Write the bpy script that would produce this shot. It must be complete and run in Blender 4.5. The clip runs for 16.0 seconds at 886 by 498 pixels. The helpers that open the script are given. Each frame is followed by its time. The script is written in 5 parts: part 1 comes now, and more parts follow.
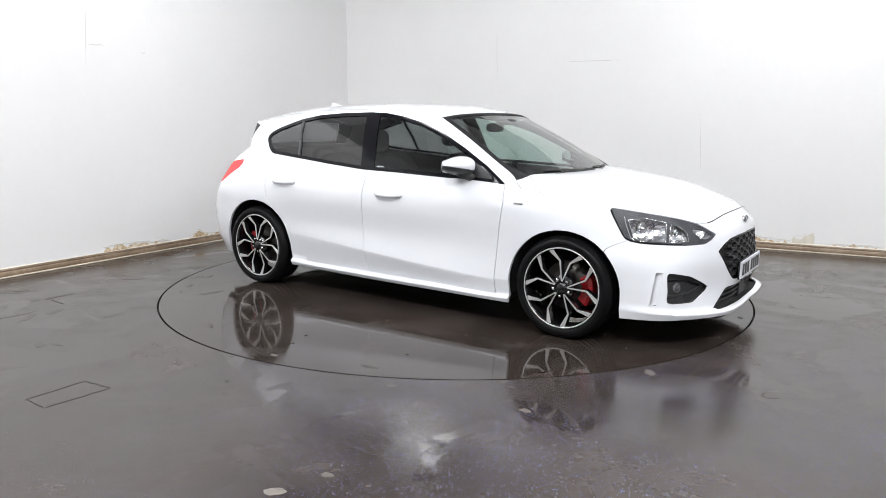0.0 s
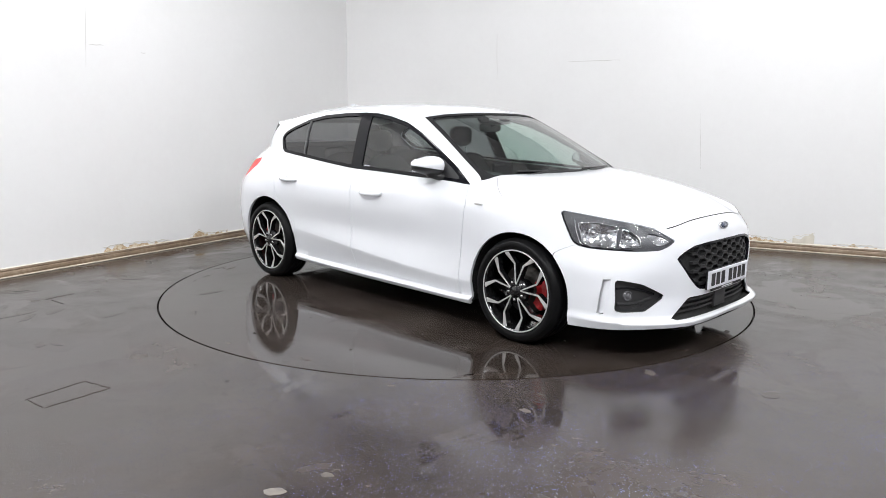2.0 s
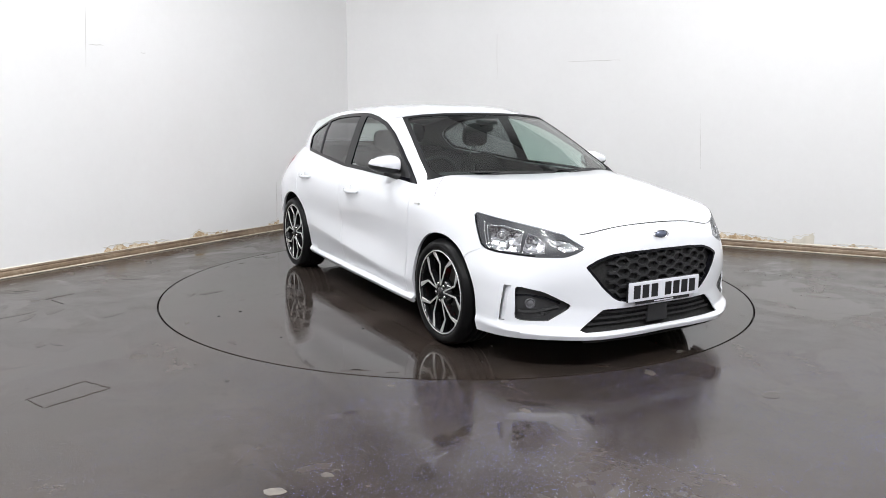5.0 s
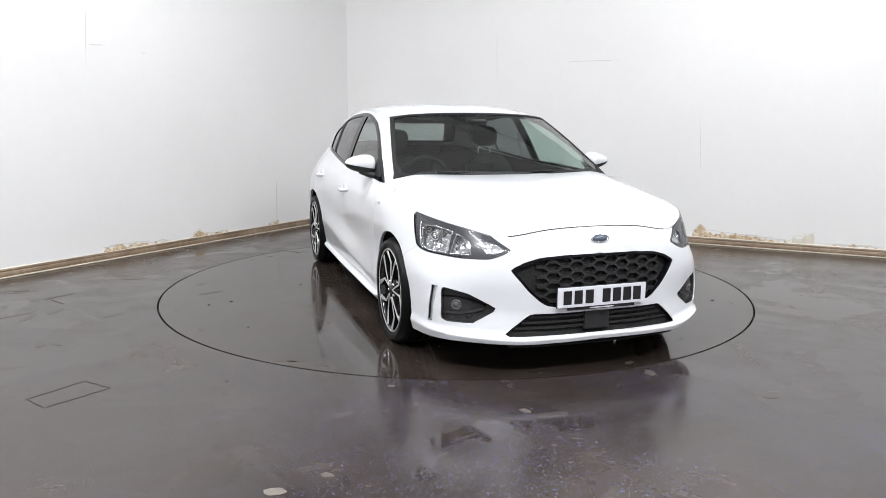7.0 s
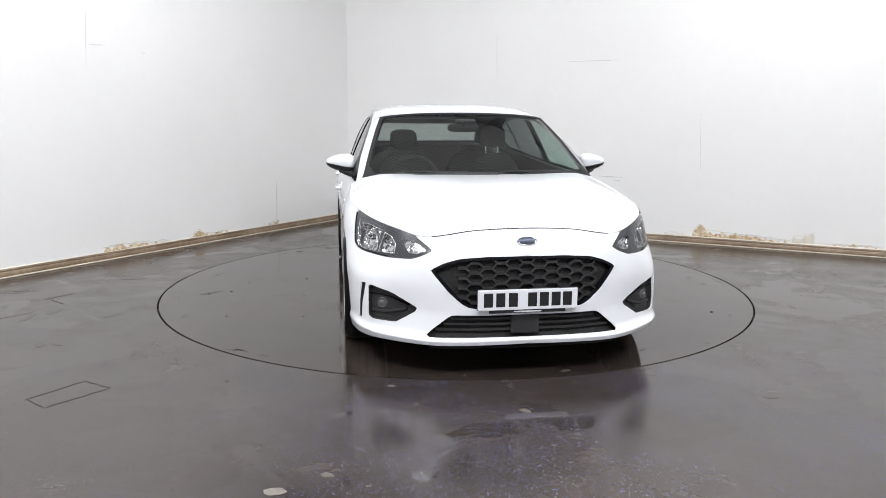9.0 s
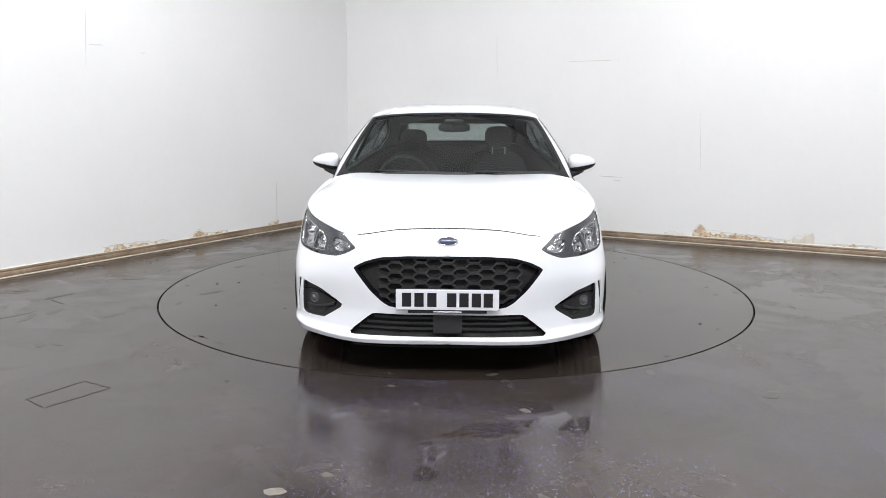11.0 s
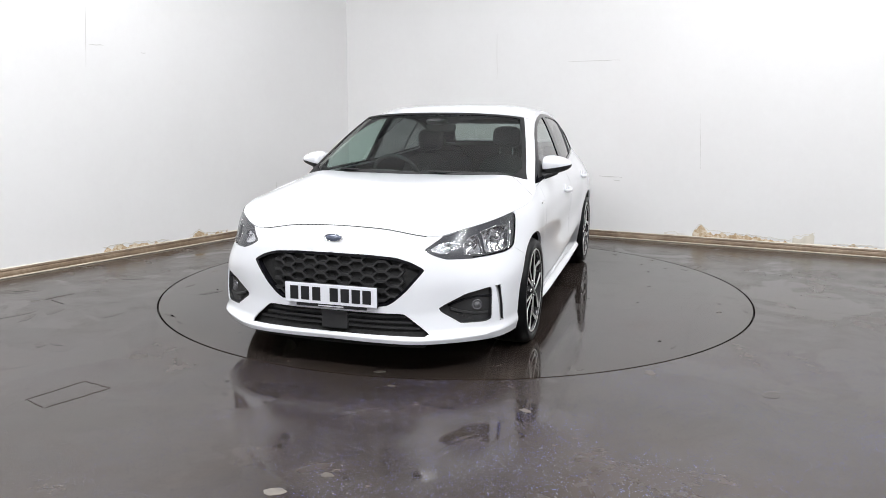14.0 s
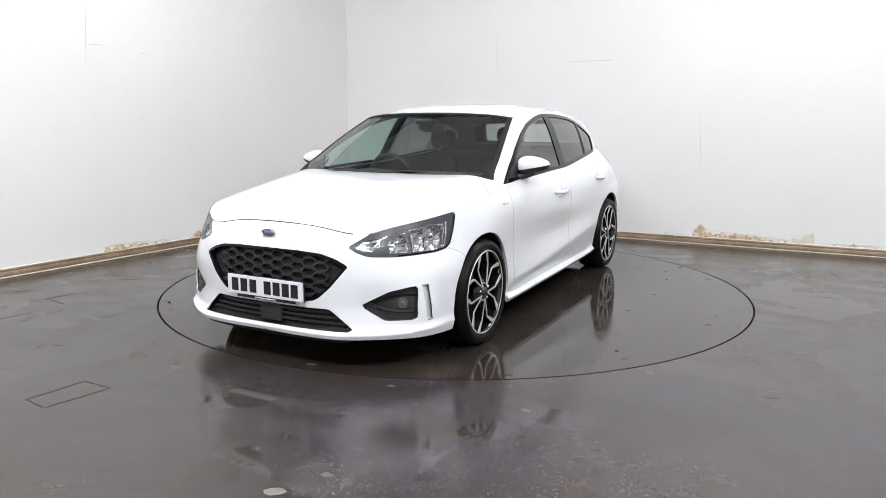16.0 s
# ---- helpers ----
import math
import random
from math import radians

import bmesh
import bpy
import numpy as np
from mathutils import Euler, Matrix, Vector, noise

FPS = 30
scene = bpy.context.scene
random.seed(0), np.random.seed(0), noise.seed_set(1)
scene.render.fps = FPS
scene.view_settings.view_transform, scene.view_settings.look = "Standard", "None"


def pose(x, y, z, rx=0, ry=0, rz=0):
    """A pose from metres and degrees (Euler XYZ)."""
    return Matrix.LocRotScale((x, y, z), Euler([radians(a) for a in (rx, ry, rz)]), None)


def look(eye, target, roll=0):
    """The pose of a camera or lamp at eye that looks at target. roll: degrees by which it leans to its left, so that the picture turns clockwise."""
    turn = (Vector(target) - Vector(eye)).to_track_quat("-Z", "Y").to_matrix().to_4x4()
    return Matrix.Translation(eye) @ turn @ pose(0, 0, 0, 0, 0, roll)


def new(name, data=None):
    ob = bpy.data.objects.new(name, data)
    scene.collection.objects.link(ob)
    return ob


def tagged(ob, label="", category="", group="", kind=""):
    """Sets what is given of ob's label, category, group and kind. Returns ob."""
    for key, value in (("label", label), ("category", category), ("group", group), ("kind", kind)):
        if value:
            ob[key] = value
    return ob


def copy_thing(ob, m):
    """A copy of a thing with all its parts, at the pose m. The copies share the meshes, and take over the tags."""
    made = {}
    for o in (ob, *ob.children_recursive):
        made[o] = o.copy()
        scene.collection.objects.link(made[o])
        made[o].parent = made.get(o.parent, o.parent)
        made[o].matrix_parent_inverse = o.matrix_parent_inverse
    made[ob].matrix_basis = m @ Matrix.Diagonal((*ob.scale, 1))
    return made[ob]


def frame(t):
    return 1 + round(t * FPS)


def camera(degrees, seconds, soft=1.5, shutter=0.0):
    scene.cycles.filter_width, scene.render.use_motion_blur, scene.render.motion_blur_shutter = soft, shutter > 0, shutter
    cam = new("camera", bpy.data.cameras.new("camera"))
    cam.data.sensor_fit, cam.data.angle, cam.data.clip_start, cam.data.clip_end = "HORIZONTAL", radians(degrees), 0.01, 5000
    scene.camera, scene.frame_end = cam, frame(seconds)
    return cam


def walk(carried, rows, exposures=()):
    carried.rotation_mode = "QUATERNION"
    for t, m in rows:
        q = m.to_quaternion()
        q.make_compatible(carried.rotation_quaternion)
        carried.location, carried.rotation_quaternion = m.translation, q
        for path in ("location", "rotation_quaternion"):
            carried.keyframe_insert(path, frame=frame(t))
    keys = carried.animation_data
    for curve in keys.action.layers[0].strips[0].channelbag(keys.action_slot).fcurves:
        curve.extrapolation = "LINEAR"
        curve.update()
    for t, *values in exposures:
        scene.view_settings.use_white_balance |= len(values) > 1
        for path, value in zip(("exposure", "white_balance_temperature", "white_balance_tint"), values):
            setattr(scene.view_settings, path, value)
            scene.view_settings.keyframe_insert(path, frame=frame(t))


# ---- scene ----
import collections

# ---- camera: a fixed camera before the turntable ----
cam = camera(62.54, 16.0, soft=0.85)


def camera_pose():
    yaw, tilt, lean = radians(-0.921), radians(-9.905), 0.275
    eye = Vector((0.0, -5.837, 1.305))
    way = Vector((math.sin(yaw) * math.cos(tilt), math.cos(yaw) * math.cos(tilt), math.sin(tilt)))
    return look(eye, eye + way, lean)


walk(cam, [(0.0, camera_pose()), (16.0, camera_pose())])

# ---- light: white room with ceiling panels ----
scene.view_settings.exposure = 0.0
world = bpy.data.worlds.new("world")
scene.world = world
world.use_nodes = True
world.node_tree.nodes["Background"].inputs[0].default_value = (0.9, 0.95, 1.0, 1)
world.node_tree.nodes["Background"].inputs[1].default_value = 0.05

CEILING = 5.0
# corner of the two seen walls, and the directions in which they run
CORNER = Vector((-1.44, 4.08, 0))
ALONG_L = Vector((-0.4987, -0.8668, 0)).normalized()
ALONG_R = Vector((0.898, -0.439, 0)).normalized()


def lamp(x, y, sx, sy, power, turn=0.0, colour=(0.975, 0.985, 1.0)):
    data = bpy.data.lights.new("ceiling_lamp", "AREA")
    data.shape, data.size, data.size_y, data.energy, data.color = "RECTANGLE", sx, sy, power, colour
    ob = new("ceiling_lamp", data)
    ob.matrix_world = pose(x, y, CEILING - 0.075, 0, 0, turn)
    return ob


ROOM_TURN = math.degrees(math.atan2(ALONG_R.y, ALONG_R.x))
LAMPS = [(-2.3, -0.1), (-3.1, -2.9), (2.7, 0.1), (4.3, -2.4), (-2.4, -5.4), (0.3, -6.4), (3.4, -5.4)]
POWER = [88, 56, 86, 58, 154, 160, 164]
for (x, y), watts in zip(LAMPS, POWER):
    lamp(x, y, 1.5, 0.9, watts, ROOM_TURN)


# ---- materials ----
class Nodes:
    """A small builder for node materials."""

    def __init__(self, name):
        self.mat = bpy.data.materials.new(name)
        self.mat.use_nodes = True
        self.tree = self.mat.node_tree
        self.bsdf = self.tree.nodes["Principled BSDF"]
        self.out = self.tree.nodes["Material Output"]

    def add(self, kind, **settings):
        n = self.tree.nodes.new(kind)
        for key, value in settings.items():
            if key == "operation":
                n.operation = value
            elif key == "feature":
                n.feature = value
            elif key == "data_type":
                n.data_type = value
            elif key == "blend_type":
                n.blend_type = value
        return n

    def link(self, a, b):
        self.tree.links.new(a, b)

    def coords(self):
        return self.add("ShaderNodeTexCoord").outputs["Object"]

    def noise(self, vec, scale, detail=4.0, rough=0.55, dist=0.0):
        n = self.add("ShaderNodeTexNoise")
        n.inputs["Scale"].default_value, n.inputs["Detail"].default_value = scale, detail
        n.inputs["Roughness"].default_value, n.inputs["Distortion"].default_value = rough, dist
        self.link(vec, n.inputs["Vector"])
        return n.outputs["Fac"]

    def ramp(self, fac, stops):
        n = self.add("ShaderNodeValToRGB")
        e = n.color_ramp.elements
        while len(e) < len(stops):
            e.new(0.5)
        for k, (p, c) in enumerate(stops):
            e[k].position = p
            e[k].color = (*c, 1) if len(c) == 3 else c
        self.link(fac, n.inputs[0])
        return n.outputs["Color"]

    def span(self, fac, a, b, lo, hi):
        n = self.add("ShaderNodeMapRange")
        for k, v in enumerate((a, b, lo, hi)):
            n.inputs[k + 1].default_value = v
        self.link(fac, n.inputs[0])
        return n.outputs[0]

    def mix(self, fac, a, b, mode="MIX"):
        n = self.add("ShaderNodeMix", data_type="RGBA", blend_type=mode)
        for sock, v in ((n.inputs[0], fac), (n.inputs[6], a), (n.inputs[7], b)):
            if isinstance(v, (int, float)):
                sock.default_value = v
            elif isinstance(v, tuple):
                sock.default_value = (*v, 1)
            else:
                self.link(v, sock)
        return n.outputs[2]

    def math(self, op, a, b=0.0):
        n = self.add("ShaderNodeMath", operation=op)
        for sock, v in ((n.inputs[0], a), (n.inputs[1], b)):
            if isinstance(v, (int, float)):
                sock.default_value = v
            else:
                self.link(v, sock)
        return n.outputs[0]

    def bump(self, height, strength, distance):
        n = self.add("ShaderNodeBump")
        n.inputs["Strength"].default_value, n.inputs["Distance"].default_value = strength, distance
        self.link(height, n.inputs["Height"])
        self.link(n.outputs[0], self.bsdf.inputs["Normal"])

    def set(self, **values):
        for key, v in values.items():
            sock = self.bsdf.inputs[key.replace("_", " ")]
            if isinstance(v, (int, float)):
                sock.default_value = v
            elif isinstance(v, tuple):
                sock.default_value = (*v, 1)
            else:
                self.link(v, sock)
        return self


def plain(name, colour, rough, metal=0.0, grain=0.08, scale=60.0, coat=0.0, bump=0.0):
    """A material of one colour with slight unevenness at two scales."""
    n = Nodes(name)
    c = n.coords()
    a, b = n.noise(c, scale), n.noise(c, scale * 0.07)
    v = n.span(n.math("ADD", a, b), 0.6, 1.4, 1 - grain, 1 + grain)
    n.set(Base_Color=n.mix(1.0, tuple(colour), v, "MULTIPLY"), Metallic=metal, Coat_Weight=coat)
    n.set(Roughness=n.span(a, 0.3, 0.7, max(0.02, rough * 0.85), min(1, rough * 1.15)), Coat_Roughness=0.03)
    if bump:
        n.bump(a, bump, 0.002)
    return n.mat


def floor_material(name, wet):
    """Dark glossy resin floor with scattered blue and white flakes, worn and damp in patches."""
    n = Nodes(name)
    c = n.coords()
    big, mid, fine = n.noise(c, 0.55, 5, 0.6, 0.8), n.noise(c, 3.2, 6, 0.65, 0.4), n.noise(c, 70, 3)
    base = n.ramp(big, [(0.25, (0.0262, 0.0209, 0.0186)), (0.5, (0.0398, 0.0318, 0.0283)), (0.75, (0.0595, 0.0497, 0.0450))])
    dust = n.span(mid, 0.55, 0.85, 0.0, 0.22)
    base = n.mix(dust, base, (0.11, 0.10, 0.09))
    for scale, size, share, amount in ((94.0, 0.25, 0.72, 0.66), (180.0, 0.30, 0.70, 0.50)):
        vor = n.add("ShaderNodeTexVoronoi")
        vor.inputs["Scale"].default_value = scale
        n.link(c, vor.inputs["Vector"])
        sep = n.add("ShaderNodeSeparateColor")
        n.link(vor.outputs["Color"], sep.inputs[0])
        near = n.math("LESS_THAN", vor.outputs["Distance"], size)
        chosen = n.math("GREATER_THAN", sep.outputs[0], share)
        worn = n.span(n.noise(c, 1.3, 4), 0.38, 0.58, 0.15, 1.0)
        # the flakes have been walked off towards the far and the west side
        place = n.add("ShaderNodeSeparateXYZ")
        n.link(c, place.inputs[0])
        stray = n.math("MULTIPLY", n.noise(c, 0.8, 3), 1.4)
        worn = n.math("MULTIPLY", worn, n.span(n.math("ADD", place.outputs[1], stray), -1.75, -0.75, 1.0, 0.12))
        worn = n.math("MULTIPLY", worn, n.span(n.math("ADD", place.outputs[0], stray), -0.95, 0.15, 0.15, 1.0))
        flake = n.math("MULTIPLY", n.math("MULTIPLY", near, chosen), worn)
        tint = n.ramp(sep.outputs[1], [(0.0, (0.16, 0.10, 0.07)), (0.16, (0.12, 0.15, 0.55)), (0.6, (0.25, 0.30, 0.78)), (0.85, (0.38, 0.42, 0.64)), (1.0, (0.62, 0.63, 0.68))])
        base = n.mix(n.math("MULTIPLY", flake, amount if not wet else amount * 0.12), base, tint)
    # scuffed drying streaks, browner and less shiny than the wet film
    streak = n.span(n.noise(c, 0.9, 7, 0.7, 2.2), 0.48, 0.66, 0.0, 1.0)
    base = n.mix(n.math("MULTIPLY", streak, 0.35), base, (0.062, 0.045, 0.034))
    rough = n.span(n.math("ADD", n.math("MULTIPLY", mid, 0.7), n.math("MULTIPLY", big, 0.5)), 0.35, 0.9, 0.10 if not wet else 0.05, 0.34 if not wet else 0.20)
    if wet:
        film = n.ramp(n.noise(c, 1.7, 7, 0.62, 1.2), [(0.44, (0, 0, 0)), (0.50, (1, 1, 1))])
        rough = n.mix(film, rough, (0.05, 0.05, 0.05))
        base = n.mix(n.math("MULTIPLY", film, 0.45), base, (0.020, 0.0145, 0.011))
    rough = n.math("ADD", rough, n.math("MULTIPLY", streak, 0.07))
    if not wet:
        # thin standing water with crisp edges
        pool = n.ramp(n.noise(c, 1.15, 8, 0.6, 0.9), [(0.565, (0, 0, 0)), (0.58, (1, 1, 1))])
        rough = n.mix(n.math("MULTIPLY", pool, 0.8), rough, (0.045, 0.045, 0.045))
    n.set(Base_Color=base, Roughness=rough, Specular_IOR_Level=0.5)
    relief = n.math("ADD", n.math("MULTIPLY", mid, 0.8), n.math("MULTIPLY", fine, 0.06))
    if wet:
        # water that beads and ripples in places
        beads = n.math("MULTIPLY", n.noise(c, 34, 4, 0.6), n.span(n.noise(c, 2.1, 5, 0.6, 0.8), 0.50, 0.64, 0.0, 0.55))
        relief = n.math("ADD", relief, beads)
    n.bump(relief, 0.12, 0.003)
    return n.mat


def wall_material():
    n = Nodes("painted_wall")
    c = n.coords()
    a, b = n.noise(c, 0.7, 4), n.noise(c, 14, 6, 0.7)
    col = n.ramp(n.math("ADD", n.math("MULTIPLY", a, 0.7), n.math("MULTIPLY", b, 0.3)), [(0.3, (0.75, 0.745, 0.74)), (0.6, (0.79, 0.787, 0.784)), (0.8, (0.81, 0.808, 0.806))])
    n.set(Base_Color=col, Roughness=n.span(b, 0.3, 0.7, 0.42, 0.6))
    n.bump(b, 0.10, 0.004)
    return n.mat


M_FLOOR = floor_material("resin_floor", False)
M_DISC = floor_material("turntable_floor", True)
M_WALL = wall_material()
M_BACK = plain("grey_back_wall", (0.42, 0.42, 0.425), 0.7, 0, 0.15, 20)
M_UNSEEN_UPPER = plain("unseen_upper_grey", (0.24, 0.24, 0.245), 0.7, 0, 0.2, 20)
M_CEILING = plain("white_ceiling", (0.72, 0.72, 0.722), 0.7, 0, 0.15, 20)
M_GROOVE = plain("groove_dark", (0.012, 0.011, 0.010), 0.6)


def skirting_material():
    n = Nodes("old_varnished_wood")
    c = n.coords()
    a, b = n.noise(c, 2.5, 5, 0.6), n.noise(c, 30, 5, 0.7)
    col = n.ramp(n.math("ADD", n.math("MULTIPLY", a, 0.6), n.math("MULTIPLY", b, 0.4)), [(0.3, (0.085, 0.054, 0.034)), (0.52, (0.205, 0.145, 0.094)), (0.75, (0.36, 0.285, 0.21))])
    n.set(Base_Color=col, Roughness=0.5)
    n.bump(b, 0.3, 0.003)
    return n.mat


M_SKIRT = skirting_material()


def plaster_material():
    """Crumbling render: cream skim over brown undercoat."""
    n = Nodes("bare_plaster")
    c = n.coords()
    a, b = n.noise(c, 16, 6, 0.7, 0.6), n.noise(c, 90, 4, 0.7)
    mixed = n.math("ADD", n.math("MULTIPLY", a, 0.75), n.math("MULTIPLY", b, 0.25))
    n.set(Base_Color=n.ramp(mixed, [(0.36, (0.30, 0.19, 0.10)), (0.47, (0.50, 0.37, 0.23)), (0.54, (0.66, 0.57, 0.44)), (0.68, (0.72, 0.67, 0.58))]), Roughness=0.9)
    n.bump(mixed, 0.6, 0.008)
    return n.mat


M_PLASTER = plaster_material()
M_LAMP = Nodes("lamp_diffuser").set(Base_Color=(0.9, 0.9, 0.9), Emission_Color=(0.975, 0.985, 1.0), Emission_Strength=9.0).mat
M_LAMPFRAME = plain("lamp_frame", (0.7, 0.7, 0.7), 0.4)


# ---- mesh helpers ----
def finish(name, bm, material, parent=None, label="", smooth=False):
    me = bpy.data.meshes.new(name)
    bm.normal_update()
    bm.to_mesh(me)
    bm.free()
    for m in material if isinstance(material, (list, tuple)) else [material]:
        me.materials.append(m)
    if smooth:
        me.polygons.foreach_set("use_smooth", [True] * len(me.polygons))
    ob = new(name, me)
    if parent:
        ob.parent = parent
    if label:
        tagged(ob, label)
    return ob


def part(name, bm, material, parent, label="", smooth=False):
    return finish(name, bm, material, parent, label, smooth)


def mesh_part(name, verts, faces, material, parent=None, label="", smooth=True):
    """A mesh object straight from vertices and faces."""
    me = bpy.data.meshes.new(name)
    me.from_pydata([tuple(map(float, v)) for v in verts], [], faces)
    me.materials.append(material)
    me.polygons.foreach_set("use_smooth", [smooth] * len(me.polygons))
    me.update()
    ob = new(name, me)
    if parent:
        ob.parent = parent
    if label:
        tagged(ob, label)
    return ob


def box(bm, lo, hi, bevel=0.0, m=None):
    lo, hi = Vector(lo), Vector(hi)
    r = bmesh.ops.create_cube(bm, size=1.0)
    bmesh.ops.transform(bm, matrix=Matrix.Translation((lo + hi) / 2) @ Matrix.Diagonal((*(hi - lo), 1)), verts=r["verts"])
    vs = r["verts"]
    if bevel:
        es = list({e for v in vs for e in v.link_edges})
        out = bmesh.ops.bevel(bm, geom=es, offset=bevel, segments=2, affect="EDGES", profile=0.6)
        vs = list({v for f in out["faces"] for v in f.verts} | {v for v in vs if v.is_valid})
    if m is not None:
        bmesh.ops.transform(bm, matrix=m, verts=vs)
    return vs


def lathe(bm, profile, steps=48, axis="y"):
    """Turn a profile of (radius, along) round an axis."""
    rings = []
    for k in range(steps):
        a = 2 * math.pi * k / steps
        c, s = math.cos(a), math.sin(a)
        rings.append([bm.verts.new((r * c, d, r * s) if axis == "y" else (r * c, r * s, d)) for r, d in profile])
    for k in range(steps):
        p, q = rings[k], rings[(k + 1) % steps]
        for i in range(len(profile) - 1):
            bm.faces.new((p[i], p[i + 1], q[i + 1], q[i]))


def tube(bm, points, radius, sides=8, taper=None):
    """A round tube along points, closed at the ends."""
    pts = [Vector(p) for p in points]
    rings = []
    for k, p in enumerate(pts):
        d = (pts[min(k + 1, len(pts) - 1)] - pts[max(k - 1, 0)]).normalized()
        u = d.orthogonal().normalized() if k == 0 else (u - d * u.dot(d)).normalized()
        v = d.cross(u)
        r = radius if taper is None else radius * taper[k]
        rings.append([bm.verts.new(p + (u * math.cos(2 * math.pi * i / sides) + v * math.sin(2 * math.pi * i / sides)) * r) for i in range(sides)])
    for a, b in zip(rings, rings[1:]):
        for i in range(sides):
            bm.faces.new((a[i], a[(i + 1) % sides], b[(i + 1) % sides], b[i]))
    bm.faces.new(rings[0][::-1]), bm.faces.new(rings[-1])


# ---- room ----
RING = 2.272
LEN_L, LEN_R, THICK = 10.2, 10.2, 0.15


WALL_TOP = 3.35


def wall(name, start, along, length, inward, low=-0.05, high=WALL_TOP, material=M_WALL, label="white painted wall with scuffs and peeling paint"):
    """A wall slab; its inner face runs from start along the floor."""
    bm = bmesh.new()
    out = -inward * THICK
    base = [start, start + along * length, start + along * length + out, start + out]
    lo = [bm.verts.new(p + Vector((0, 0, low))) for p in base]
    hi = [bm.verts.new(p + Vector((0, 0, high))) for p in base]
    for i in range(4):
        bm.faces.new((lo[i], lo[(i + 1) % 4], hi[(i + 1) % 4], hi[i]))
    bm.faces.new(hi), bm.faces.new(lo[::-1])
    bmesh.ops.recalc_face_normals(bm, faces=bm.faces[:])
    return tagged(finish(name, bm, material), label, "wall", kind="structure")


for name, start, along, length, inward in (("wall_west", CORNER, ALONG_L, LEN_L, ALONG_R), ("wall_north", CORNER, ALONG_R, LEN_R, ALONG_L),
                                           ("wall_south", CORNER + ALONG_L * LEN_L, ALONG_R, LEN_R, -ALONG_L), ("wall_east", CORNER + ALONG_R * LEN_R, ALONG_L, LEN_L, -ALONG_R)):
    # south and east walls are unseen, added in grey to temper reflections and bounce
    seen = name in ("wall_west", "wall_north")
    wall(name, start, along, length, inward, material=M_WALL if seen else M_BACK, label="white painted wall with scuffs and peeling paint" if seen else "unseen grey wall added to close the room")
    # unseen band above, added in dark grey to dim what the glass mirrors
    wall(name + "_upper", start, along, length, inward, WALL_TOP, CEILING, M_UNSEEN_UPPER, "added unseen grey band above the white wall")


def build_floor():
    """Floor with a round hole for the turntable, and a groove between them."""
    bm = bmesh.new()
    n = 128
    ring = [bm.verts.new((math.cos(2 * math.pi * k / n) * RING, math.sin(2 * math.pi * k / n) * RING, 0)) for k in range(n)]
    low = [bm.verts.new((v.co.x, v.co.y, -0.06)) for v in ring]
    c = [CORNER - ALONG_L * 0.1 - ALONG_R * 0.1, CORNER + ALONG_L * (LEN_L + 0.1) - ALONG_R * 0.1,
         CORNER + ALONG_L * (LEN_L + 0.1) + ALONG_R * (LEN_R + 0.1), CORNER - ALONG_L * 0.1 + ALONG_R * (LEN_R + 0.1)]
    outer = []
    for v in ring:
        d = v.co.normalized()
        best = 1e9
        for a, b in zip(c, c[1:] + c[:1]):
            e = b - a
            den = d.x * e.y - d.y * e.x
            if abs(den) > 1e-9:
                s = (a.x * e.y - a.y * e.x) / den
                u = (a.x * d.y - a.y * d.x) / den
                if s > 0 and -1e-6 <= u <= 1 + 1e-6:
                    best = min(best, s)
        outer.append(bm.verts.new(d * best))
    for k in range(n):
        j = (k + 1) % n
        bm.faces.new((ring[k], outer[k], outer[j], ring[j]))
        bm.faces.new((ring[j], low[j], low[k], ring[k]))
    bmesh.ops.recalc_face_normals(bm, faces=bm.faces[:])
    ob = finish("floor", bm, M_FLOOR)
    return tagged(ob, "dark glossy resin floor with blue flakes", "floor", kind="structure")


build_floor()
bm = bmesh.new()
box(bm, (-2.6, -2.6, -0.10), (2.6, 2.6, -0.062))
tagged(finish("turntable_pit", bm, M_GROOVE), "dark pit under the turntable", "floor", kind="structure")

# unseen ceiling, added in white so that it bounces fill light
bm = bmesh.new()
p = [CORNER - ALONG_L * 0.2 - ALONG_R * 0.2, CORNER + ALONG_L * (LEN_L + 0.2) - ALONG_R * 0.2,
     CORNER + ALONG_L * (LEN_L + 0.2) + ALONG_R * (LEN_R + 0.2), CORNER - ALONG_L * 0.2 + ALONG_R * (LEN_R + 0.2)]
lo = [bm.verts.new(q + Vector((0, 0, CEILING))) for q in p]
hi = [bm.verts.new(q + Vector((0, 0, CEILING + 0.12))) for q in p]
bm.faces.new(lo), bm.faces.new(hi[::-1])
for i in range(4):
    bm.faces.new((lo[i], hi[i], hi[(i + 1) % 4], lo[(i + 1) % 4]))
tagged(finish("ceiling", bm, M_CEILING), "added unseen white ceiling with light panels", "ceiling", kind="structure")

